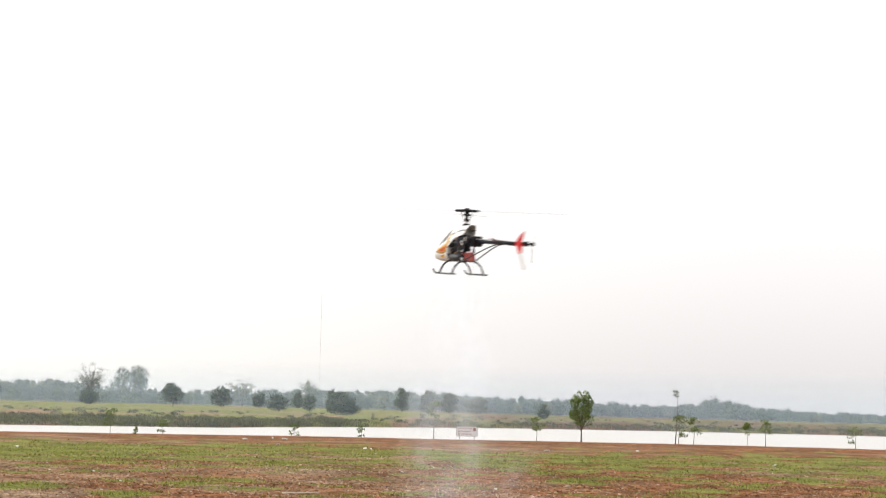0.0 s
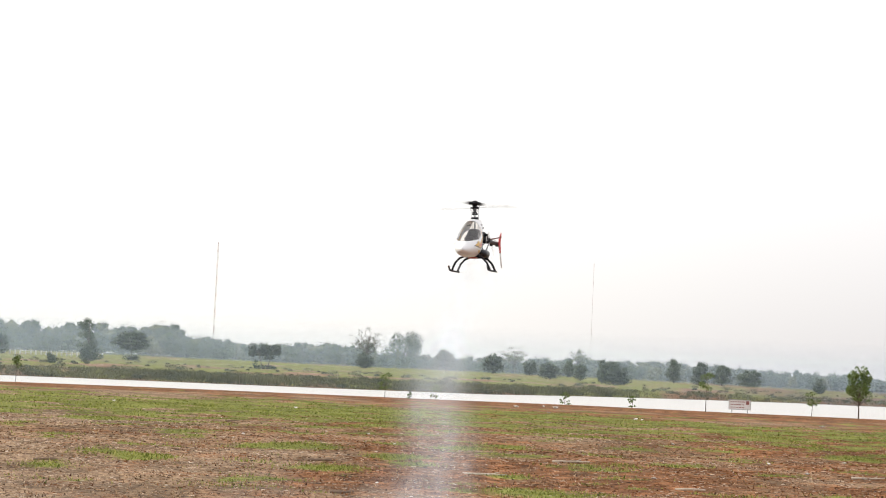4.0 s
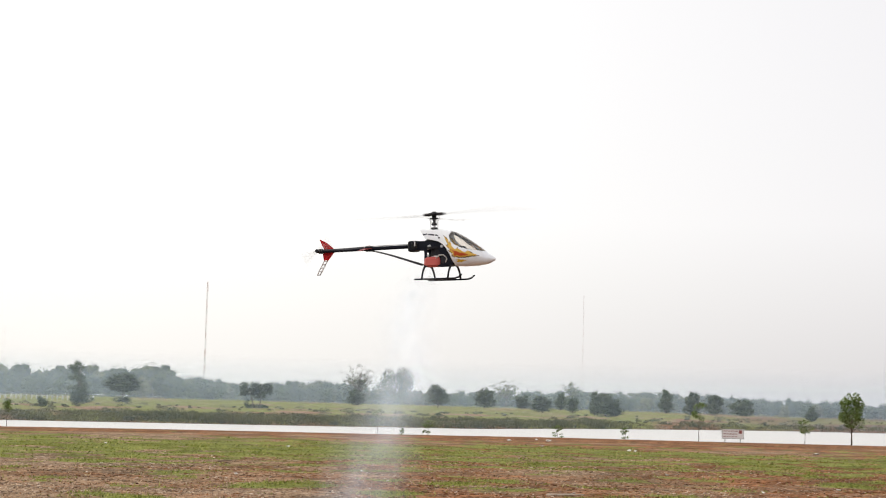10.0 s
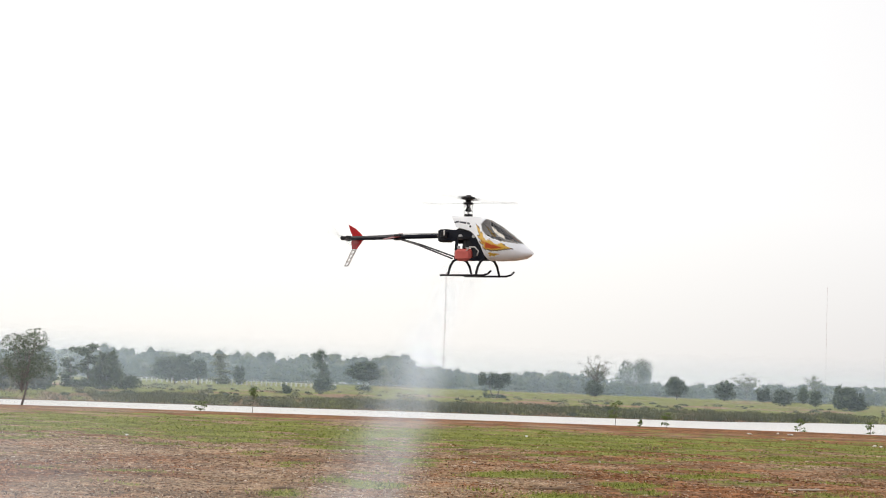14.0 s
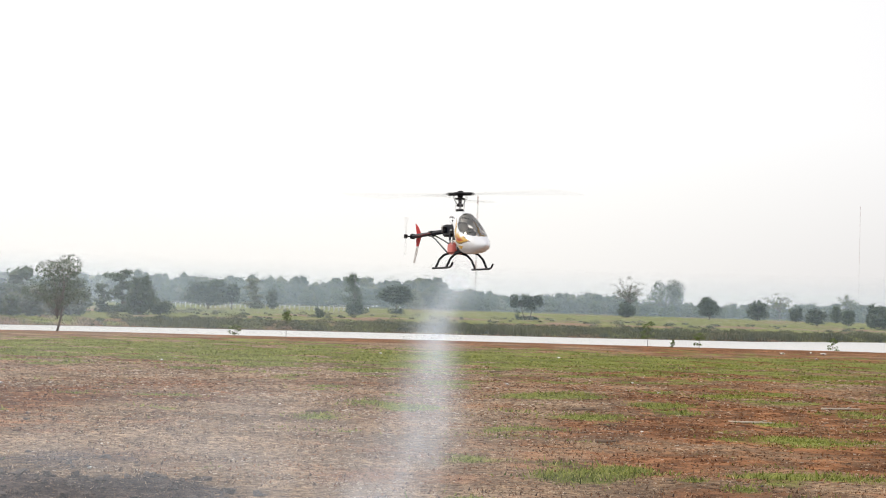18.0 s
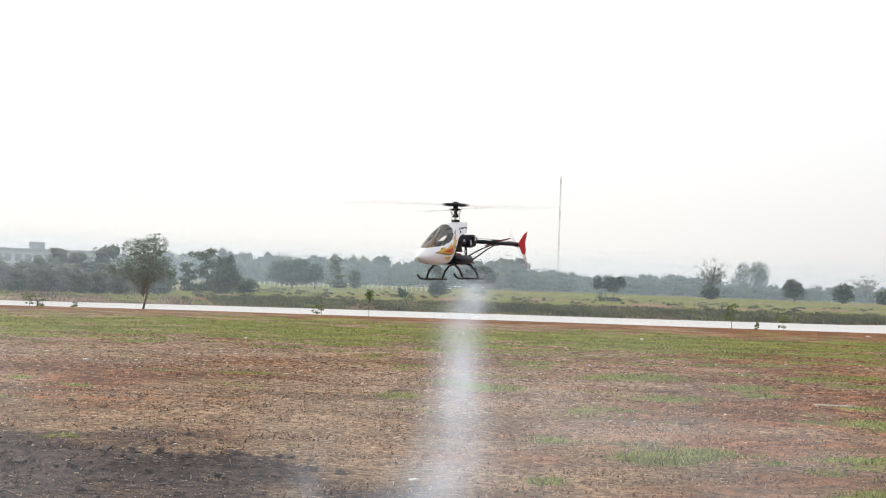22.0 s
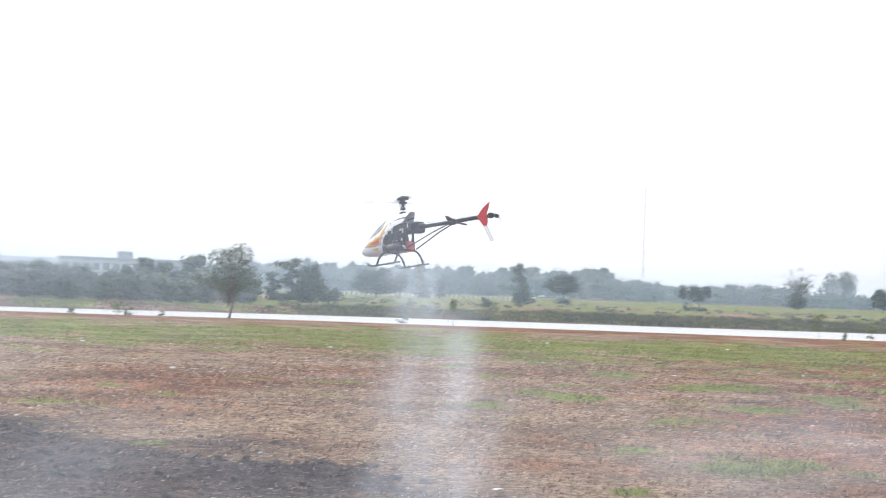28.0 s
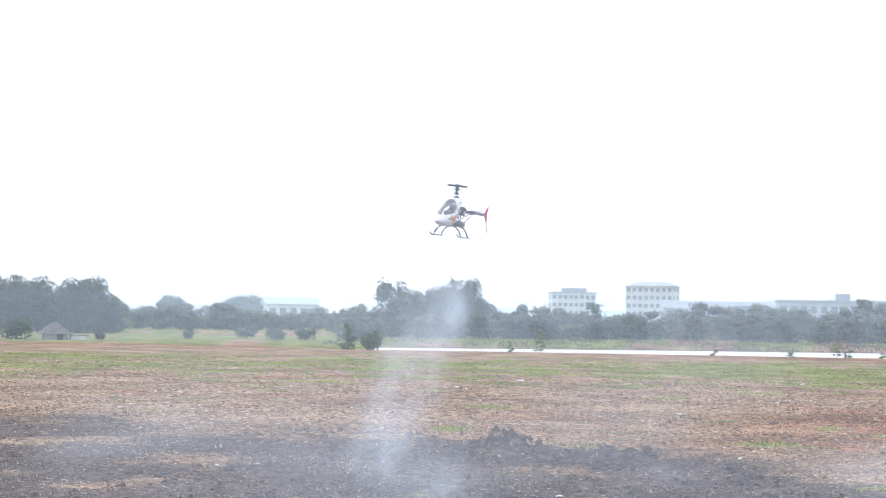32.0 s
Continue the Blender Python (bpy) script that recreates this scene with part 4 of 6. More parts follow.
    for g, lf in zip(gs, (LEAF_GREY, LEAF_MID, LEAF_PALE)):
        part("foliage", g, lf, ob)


def reeds():
    """Reeds and rank grass along the far bank, and grass over the meadow."""
    rng = random.Random(8)
    g = Geo()
    for i in range(70000):
        az = rng.uniform(-36, 43)
        d = far_r(az) + 0.2 + rng.expovariate(1 / 11.0)
        thin = 0.45 if az < -6 else 1 if az < 20 else 0.3
        if rng.random() > thin:
            continue
        p = place(az, d)
        z0 = land_z(p.x, p.y) - 0.05
        patch = fbm(p.x, p.y, 9, 2)
        h = rng.uniform(0.35, 0.62) * clip(0.75 + 1.1 * patch, 0.35, 1.6) * (1.25 if -5 < az < 13 else 0.8 if az < 20 else 0.5) * max(0.3, 1 - (d - far_r(az)) / 45)
        a = rng.uniform(0, 3.14)
        u, w = Vector((math.cos(a), math.sin(a), 0)) * rng.uniform(.03, .08), Vector((rng.uniform(-.4, .4) * h, rng.uniform(-.4, .4) * h, h))
        mi = 1 if fbm(p.x, p.y, 6, 31) + rng.uniform(-.25, .25) > 0.02 else 0
        g.face((p + Vector((0, 0, z0)) - u, p + Vector((0, 0, z0)) + u, p + Vector((0, 0, z0)) + w + u * 0.4, p + Vector((0, 0, z0)) + w * 1.1 - u * 0.3), mi)
    tagged(new("reeds", g.mesh("reeds", [REED, REED_DARK])), "rank green reeds along the far bank", "reeds", kind="stuff")
    g = Geo()
    for i in range(620):
        az = rng.uniform(-30, 21)
        d = far_r(az) + (rng.uniform(1, 12) if i < 300 else rng.uniform(14, 150))
        p = place(az, d)
        p.z = land_z(p.x, p.y)
        w = 0.25 + 0.75 * rng.random() ** 3 if i >= 300 else rng.uniform(.4, 1.0)
        mi = rng.choices((0, 1, 2), (3, 4, 3))[0]
        g.leaves([((p.x, p.y, p.z + w * .3), (w * 1.3, w * 1.3, w * .5))], 90, 0.13, rng, mi, shell=0.8)
    tagged(new("scrub", g.mesh("scrub", [LEAF_GREY, REED, REED_DARK])), "scattered low scrub on the far meadow", "scrub", kind="stuff")


woods()
reeds()


# ---- buildings, masts, fence, sign ----
def block(name, az, d, turn, size, storeys, bays, label, wall=WHITE_WALL, roof="flat", roof_mat=ROOF_GREY, z=None, ends=2, top_part=0.12):
    """A building with its storeys, windows set in reveals, ledges and roof."""
    p = place(az, d)
    p.z = (land_z(p.x, p.y) if z is None else z) - 0.2
    b = thing(name, Matrix.Translation(p) @ pose(0, 0, 0, 0, 0, az + turn), label, "building", "buildings beyond the trees")
    L, W, H = size
    part("wall", Geo().box((0, 0, H / 2), (L, W, H)), wall, b)
    sh = H / storeys
    led = Geo()
    for s in range(1, storeys + 1):
        led.box((0, 0, s * sh - 0.12), (L + 0.3, W + 0.3, 0.18))
    part("ledges", led, wall, b)
    pane = Geo().box((0, 0, 0), (L / bays * 0.62, 0.12, sh * 0.46)).mesh("window", WINDOW_DARK)
    sill = Geo().box((0, -0.05, -sh * 0.26), (L / bays * 0.7, 0.24, 0.1)).mesh("sill", WHITE_WALL)
    for s in range(storeys):
        for k in range(bays):
            w = part("window", pane, None, b, m=pose(-L / 2 + L / bays * (k + 0.5), -W / 2 - 0.02, s * sh + sh * 0.52))
            part("sill", sill, None, w)
    side = Geo().box((0, 0, 0), (0.12, W / (ends + 1) * 0.55, sh * 0.45)).mesh("window", WINDOW_DARK)
    for s in range(storeys):
        for k in range(ends):
            for sx in (-1, 1):
                part("window", side, None, b, m=pose(sx * (L / 2 + 0.02), -W / 2 + W / (ends) * (k + 0.5), s * sh + sh * 0.52))
    g = Geo()
    if roof == "hip":
        e, r, top = 0.7, L * 0.28, H + 1.5
        c = [(-L / 2 - e, -W / 2 - e, H), (L / 2 + e, -W / 2 - e, H), (L / 2 + e, W / 2 + e, H), (-L / 2 - e, W / 2 + e, H)]
        a, q = (-r, 0, top), (r, 0, top)
        for f in ((c[0], c[1], q, a), (c[1], c[2], q), (c[2], c[3], a, q), (c[3], c[0], a), c[::-1]):
            g.face(f)
    elif roof == "gable":
        e, top = 0.8, H + min(2.2, W * 0.2)
        c = [(-L / 2 - e, -W / 2 - e, H - .1), (L / 2 + e, -W / 2 - e, H - .1), (L / 2 + e, W / 2 + e, H - .1), (-L / 2 - e, W / 2 + e, H - .1)]
        a, q = (-L / 2 - e, 0, top), (L / 2 + e, 0, top)
        for f in ((c[0], c[1], q, a), (c[1], c[2], q), (c[2], c[3], a, q), (c[3], c[0], a), c[::-1]):
            g.face(f)
    else:
        g.box((0, 0, H + 0.2), (L + 0.8, W + 0.8, 0.4))
        g.box((L * 0.04, 0, H + 1.0), (L * top_part, W * 0.4, 1.5))
    part("roof", g, roof_mat, b)
    return b


block("apartment_block", 31.95, 520, -14, (14.5, 9, 12.0), 5, 8, "white five-storey block with rows of windows", roof="hip", roof_mat=GREY_WALL, z=1.0)
block("apartment_block", 34.65, 560, 8, (14.4, 9, 10.2), 4, 8, "pale flat-roofed block with a narrower top floor", z=1.0, top_part=0.55)
block("school_building", 25.9, 345, 6, (23.5, 7, 6.2), 2, 12, "long two-storey grey-white building among trees", wall=GREY_WALL, z=0.2)
block("long_hall", 29.6, 440, 3, (30, 9, 5.3), 2, 14, "long low hall with grey roof among trees", wall=GREY_WALL, roof="gable", z=0.6)
block("storage_hall", 44.15, 560, 10, (17.0, 14, 5.4), 1, 5, "pale blue metal hall roof above trees", wall=WHITE_WALL, roof="gable", roof_mat=ROOF_BLUE, z=0.9)
for i, (a, d, l) in enumerate([(28.3, 380, 7), (30.6, 390, 6), (37.0, 330, 5), (33.3, 360, 5)]):
    block("house", a, d, 12 * (-1) ** i, (l, 5, 3.2), 1, 3, "small white house half hidden by bushes", roof="gable", roof_mat=ROOF_BLUE, z=0.1)


def hut():
    p = place(51.85, 166)
    b = thing("hut", Matrix.Translation((p.x, p.y, land_z(p.x, p.y) - 0.15)) @ pose(0, 0, 0, 0, 0, 56), "low field hut with hipped grey roof and pale lean-to", "hut")
    part("wall", Geo().box((0, 0, 0.35), (2.3, 2.0, 0.7)), GREY_WALL, b)
    g, e, z0, z1 = Geo(), 1.5, 0.66, 1.75
    c = [(-e, -e, z0), (e, -e, z0), (e, e, z0), (-e, e, z0)]
    a, q = (-0.35, 0, z1), (0.35, 0, z1)
    for f in ((c[0], c[1], q, a), (c[1], c[2], q), (c[2], c[3], a, q), (c[3], c[0], a), c[::-1]):
        g.face(f)
    part("roof", g, THATCH, b, "hipped grey roof")
    part("ridge", Geo().tube([(-.4, 0, z1), (.4, 0, z1)], 0.06, 6), THATCH, b)
    part("lean_to", Geo().box((2.2, -0.2, 0.32), (1.5, 1.4, 0.5)), WHITE_WALL, b, "pale low lean-to")
    part("lean_to_roof", Geo().box((2.2, -0.2, 0.60), (1.7, 1.6, 0.06)), THATCH, b)
    part("door", Geo().box((0.4, -1.02, 0.33), (0.6, 0.06, 0.62)), STICK, b)


hut()


def mast(az, d, h, w, label):
    p = place(az, d)
    p.z = land_z(p.x, p.y) - 0.2
    b = thing("radio_mast", Matrix.Translation(p), label, "mast", "radio masts")
    n = 14
    for s in range(n):
        z0, z1 = h * s / n, h * (s + 1) / n
        g = Geo()
        pts = [(w / 2 * math.cos(a), w / 2 * math.sin(a)) for a in (0.4, 2.5, 4.6)]
        for x, y in pts:
            g.tube([(x, y, z0), (x, y, z1)], 0.07 * w, 5)
        for i in range(3):
            (x, y), (u, v) = pts[i], pts[(i + 1) % 3]
            for k in range(4):
                a, c = z0 + (z1 - z0) * k / 4, z0 + (z1 - z0) * (k + 1) / 4
                g.tube([(x, y, a), (u, v, c)], 0.035 * w, 4)
        part("section", g, MAST_RED if s % 2 else MAST_WHITE, b)
    part("beacon", Geo().tube([(0, 0, h), (0, 0, h + 1.2)], [0.2, 0.12], 6), MAST_RED, b)


mast(8.38, 900, 60, 0.75, "tall slim red and white lattice mast")
mast(-4.3, 1500, 98, 0.32, "distant thin lattice mast faint in haze")
mast(14.9, 1900, 70, 0.2, "very distant thin lattice mast faint in haze")


def fence():
    rail = Geo()
    pts = []
    for i in range(46):
        az = 19.4 - i * 0.165
        p = place(az, 430 + 14 * math.sin(i * 0.13))
        p.z = land_z(p.x, p.y)
        pts.append(p)
    f = thing("fence", Matrix(), "white post fence along the meadow's end", "fence")
    post = Geo().box((0, 0, 0.55), (0.26, 0.26, 1.2), bevel=0.03).mesh("post", WHITE_WALL)
    for p in pts:
        part("post", post, None, f, m=Matrix.Translation(p))
    for zz in (0.55, 0.95):
        rail.tube([p + Vector((0, 0, zz)) for p in pts], 0.05, 4)
    part("rail", rail, WHITE_WALL, f)


fence()


def sign():
    p = place(-9.30, 97.0)
    s = thing("notice_sign", Matrix.Translation(p) @ pose(0, 0, 0, 0, 0, -9.3) @ Matrix.Scale(1.07, 4), "white notice board with red writing on posts", "sign")
    for x in (-0.40, 0.40):
        part("post", Geo().tube([(x, 0.03, -0.05), (x, 0.03, 0.62)], 0.022, 8), GALV, s)
    part("board", Geo().box((0, 0, 0.45), (1.12, 0.03, 0.52), bevel=0.006), SIGN_WHITE, s)
    edge = Geo()
    for c, sz in (((0, -0.012, 0.70), (1.14, 0.03, 0.025)), ((0, -0.012, 0.20), (1.14, 0.03, 0.025)), ((-0.56, -0.012, 0.45), (0.025, 0.03, 0.5)), ((0.56, -0.012, 0.45), (0.025, 0.03, 0.5))):
        edge.box(c, sz)
    part("frame", edge, GALV, s)
    rng = random.Random(3)
    for row, (z, hh, x1) in enumerate(((0.60, 0.10, 0.18), (0.45, 0.09, 0.22), (0.31, 0.07, 0.12))):
        x = -0.48
        while x < x1:
            w = rng.uniform(0.05, 0.13)
            part("bar", Geo().box((x + w / 2, -0.019, z), (w, 0.008, hh * rng.uniform(.35, .55))), SIGN_RED, s)
            x += w + 0.045
    part("emblem", Geo().box((0.40, -0.019, 0.56), (0.16, 0.008, 0.18), bevel=0.003), SIGN_RED, s, "red square emblem")


sign()


# ---- things lying on the field ----
def field_clutter():
    rng = random.Random(21)
    white = [(36.36, 46, .26), (38.9, 39, .22), (38.5, 39.6, .18), (38.2, 38.8, .15), (46.47, 18.2, .10), (13.0, 13.9, .09), (5.5, 62, .2), (-1.9, 83.5, .3), (-3.2, 85, .34), (-2.8, 88, .25),
             (-3.0, 72, .22), (-5.9, 68.6, .3), (-6.1, 68.2, .2), (-7.15, 43, .17), (-11.55, 32.1, .13), (-10.3, 35.6, .12), (-12.73, 38.2, .13), (-6.56, 27.9, .10), (18.8, 48, .16), (24, 33, .17),
             (-12, 72, .3), (-15, 77, .25), (-19.5, 60, .2), (2.15, 36.2, .12), (3.02, 41, .14), (7.2, 37.6, .13), (11.5, 60, .2), (27, 45, .15), (31, 30, .1), (41, 25, .1), (43, 36, .15), (29, 20, .08),
             (35, 15.5, .07), (21, 16.5, .07), (2.67, 23.4, .07)]
    for i, (a, d, s) in enumerate(white):
        s *= 0.62
        p = place(a, d)
        p.z = land_z(p.x, p.y)
        g = Geo()
        n = 7
        top = [(math.cos(k * 6.28 / n) * s * rng.uniform(.5, 1), math.sin(k * 6.28 / n) * s * rng.uniform(.35, .7), rng.uniform(0.0, .35) * s) for k in range(n)]
        for k in range(n):
            g.face((top[k], top[(k + 1) % n], (0, 0, s * .4)))
            g.face((top[(k + 1) % n], top[k], (0, 0, -0.01)))
        ob = new("litter", g.mesh("litter", PAPER))
        ob.matrix_basis = Matrix.Translation(p + Vector((0, 0, 0.012))) @ pose(0, 0, 0, 0, 0, rng.uniform(0, 360))
        tagged(ob, "crumpled white scrap of litter on the field", "litter", "litter on the field")
    for i, (a, d, l, m, lab) in enumerate([(-0.92, 27.1, .72, PALE_STICK, "bleached bare branch lying on the ground"), (4.62, 29.0, .42, STICK, "dark stick lying on the ground"),
                                           (-3.8, 31.8, .7, PALE_STICK, "bleached stick lying on the grass"), (-13.5, 31.7, .6, PALE_STICK, "bleached stick lying on the soil"),
                                           (-7.77, 25.6, .45, PALE_STICK, "bleached stick lying on the soil"), (3.83, 21.5, .3, STICK, "dark stick lying in the straw"),
                                           (7.59, 45.5, .4, STICK, "dark stick lying on the soil"), (13.6, 26, .35, STICK, "dark stick lying in the straw")]):
        p = place(a, d)
        p.z = land_z(p.x, p.y) + 0.015
        g = Geo()
        limb(g, (-l / 2, 0, 0), (l / 2, 0.03, 0.02), 0.024, 0.012, 0.04, rng)
        limb(g, (0.05, 0, 0), (l * .3, 0.14, 0.05), 0.01, 0.005, 0.02, rng)
        ob = new("stick", g.mesh("stick", m, True))
        ob.matrix_basis = Matrix.Translation(p) @ pose(0, 0, 0, 0, 0, a + rng.uniform(-25, 25))
        tagged(ob, lab, "stick", "sticks on the field")
    # clods, mostly on the dark heaps
    g = Geo()
    for i in range(1300):
        if i < 430:
            c, r, h = rng.choice(MOUND_AT)
            x, y = rng.gauss(c.x, r * .75), rng.gauss(c.y, r * .75)
        else:
            az, d = rng.uniform(-18, 56), 11 * (2.6 ** rng.random())
            if rng.random() > (1.0 if az > 16 else 0.2):
                continue
            q = place(az, d)
            x, y = q.x, q.y
            if cover(x, y)[2] < 0.34 and rng.random() > 0.12:
                continue
        s = rng.uniform(.010, .040) if i < 430 else rng.uniform(.01, .04)
        g.ball((x, y, land_z(x, y) + s * .2), (s * rng.uniform(.8, 1.5), s * rng.uniform(.8, 1.5), s * .75), 6, rough=1.9, seed=i)
    tagged(new("clods", g.mesh("clods", CLOD)), "dark dry clods of turned earth", "clods", kind="stuff")
    # chaff, crumbs and short grass: small upright pieces, each with its own tone
    straw, grass = Geo(), Geo()
    for i in range(240000):
        az, d = rng.uniform(-25, 57), 11.5 * (6.0 ** rng.random())
        if d > near_r(az) - 1:
            continue
        a = radians(az)
        x, y = -math.sin(a) * d, math.cos(a) * d
        cg, cr, ck = cover(x, y)
        pick = rng.random()
        z0 = land_z(x, y) - 0.004
        f = clip(d / 17, 0.8, 2.0)
        b = rng.uniform(0, 6.28)
        if pick < 1.3 * cg:
            # a blade of grass
            w, h = rng.uniform(.004, .010) * f, rng.uniform(.010, .036) * (0.7 + 0.3 * f)
            u, v = math.cos(b) * w, math.sin(b) * w
            lx, ly = rng.uniform(-1.3, 1.3) * h, rng.uniform(-1.3, 1.3) * h
            grass.face(((x - u, y - v, z0), (x + u, y + v, z0), (x + u * .4 + lx, y + v * .4 + ly, z0 + h)), 0)
        else:
            # a strand of straw lying on the soil
            l, w = rng.uniform(.006, .034) * f, rng.uniform(.002, .006) * f
            if i % 4 == 0:
                l, w = l * .35, w * 1.9
            u, v, up = math.cos(b) * l, math.sin(b) * l, rng.uniform(-.15, .25) * l
            q = rng.random()
            mi = 2 if q < ck * 1.1 - 0.2 else 1 if q < cr * 1.1 - 0.08 else 3 if fbm(x, y, 3.5, 41, 2) > 0.08 else 0
            z0 += rng.random() ** 3 * 0.016
            straw.face(((x - u, y - v, z0), (x + u, y + v, z0 + up), (x + u * .9, y + v * .9, z0 + up + w), (x - u * .9, y - v * .9, z0 + w)), mi)
    # tufts of green and of dry grass, and small lumps of soil
    for i in range(15000):
        az, d = rng.uniform(-25, 57), 11.5 * (6.6 ** rng.random())
        if d > near_r(az) - 3:
            continue
        c = place(az, d)
        cg, cr, ck = cover(c.x, c.y)
        pick = rng.random()
        if pick < 1.5 * cg - 0.35 - ck:
            g, mi, hh, n = grass, 0, rng.uniform(.025, .085), 9
        elif pick > 0.62:
            g, mi, hh, n = straw, 2 if ck > 0.4 else 1 if rng.random() < cr else 0, rng.uniform(.015, .05), 8
        else:
            continue
        rad = rng.uniform(.06, .22) * (1 + 0.012 * d)
        for k in range(n):
            x, y = c.x + rng.gauss(0, rad), c.y + rng.gauss(0, rad)
            z0 = land_z(x, y) - 0.005
            a, w, h = rng.uniform(0, 6.28), rng.uniform(.006, .016) * (0.8 + d / 50), hh * rng.uniform(.5, 1.2)
            u, v = math.cos(a) * w, math.sin(a) * w
            lx, ly = rng.uniform(-.7, .7) * h, rng.uniform(-.7, .7) * h
            g.face(((x - u, y - v, z0), (x + u, y + v, z0), (x + u * .5 + lx, y + v * .5 + ly, z0 + h)), mi)
    # bleached leaves lying about, and dark specks that stand in for small shadows
    for i in range(15000):
        az, d = rng.uniform(-25, 57), 11.5 * (4.5 ** rng.random())
        x, y = -math.sin(radians(az)) * d, math.cos(radians(az)) * d
        cg, cr, ck = cover(x, y)
        if rng.random() < 0.8 * cg or (az > 24 and rng.random() < 0.5):
            continue
        z0, a, f = land_z(x, y) - 0.003, rng.uniform(0, 6.28), clip(d / 18, 0.8, 1.6)
        w, h = rng.uniform(.010, .030) * f, rng.uniform(.004, .013) * f
        u, v, lx = math.cos(a) * w, math.sin(a) * w, rng.uniform(-1, 1) * h
        straw.face(((x - u, y - v, z0), (x + u, y + v, z0), (x + u * .7 + lx, y + v * .7, z0 + h), (x - u * .5 + lx, y - v * .5, z0 + h * .8)), 4 if rng.random() < (0.35 if ck < 0.4 else 0.18) else 2)
    # compact green patches
    spots = [(c, r, r * 1.3) for c, r in GREEN_AT]
    for i in range(380):
        az, d = rng.uniform(-25, 55), 14 * (4.3 ** rng.random())
        c = place(az, d)
        if rng.random() > (0.9 if az < 12 else 0.4 if az < 26 else 0.25) or cover(c.x, c.y)[0] < 0.25 or cover(c.x, c.y)[2] > 0.3:
            continue
        spots.append((c, rng.uniform(.2, .9), rng.uniform(.2, .9)))
    for c, rx, ry in spots:
        d, hh = c.length, rng.uniform(.03, .065)
        for k in range(int(40 + 360 * rx * ry ** 0.5)):
            x, y = c.x + rng.gauss(0, rx * .5), c.y + rng.gauss(0, ry * .5)
            z0 = land_z(x, y) - 0.005
            a, w, h = rng.uniform(0, 6.28), rng.uniform(.005, .012) * (0.8 + d / 50), hh * rng.uniform(.4, 1.2)
            u, v = math.cos(a) * w, math.sin(a) * w
            lx, ly = rng.uniform(-1, 1) * h, rng.uniform(-1, 1) * h
            grass.face(((x - u, y - v, z0), (x + u, y + v, z0), (x + u * .5 + lx, y + v * .5 + ly, z0 + h)))
    tagged(new("straw", straw.mesh("straw", [STRAW, RED_CRUMB, ASH_CRUMB_AND_SHADE, PALE_STRAW, BLEACHED])), "dry straw, chaff, crumbs and dark shadow specks strewn over the soil", "straw", kind="stuff")
    tagged(new("grass", grass.mesh("grass", GRASS)), "short yellowing grass in low patches", "grass", kind="stuff")


field_clutter()


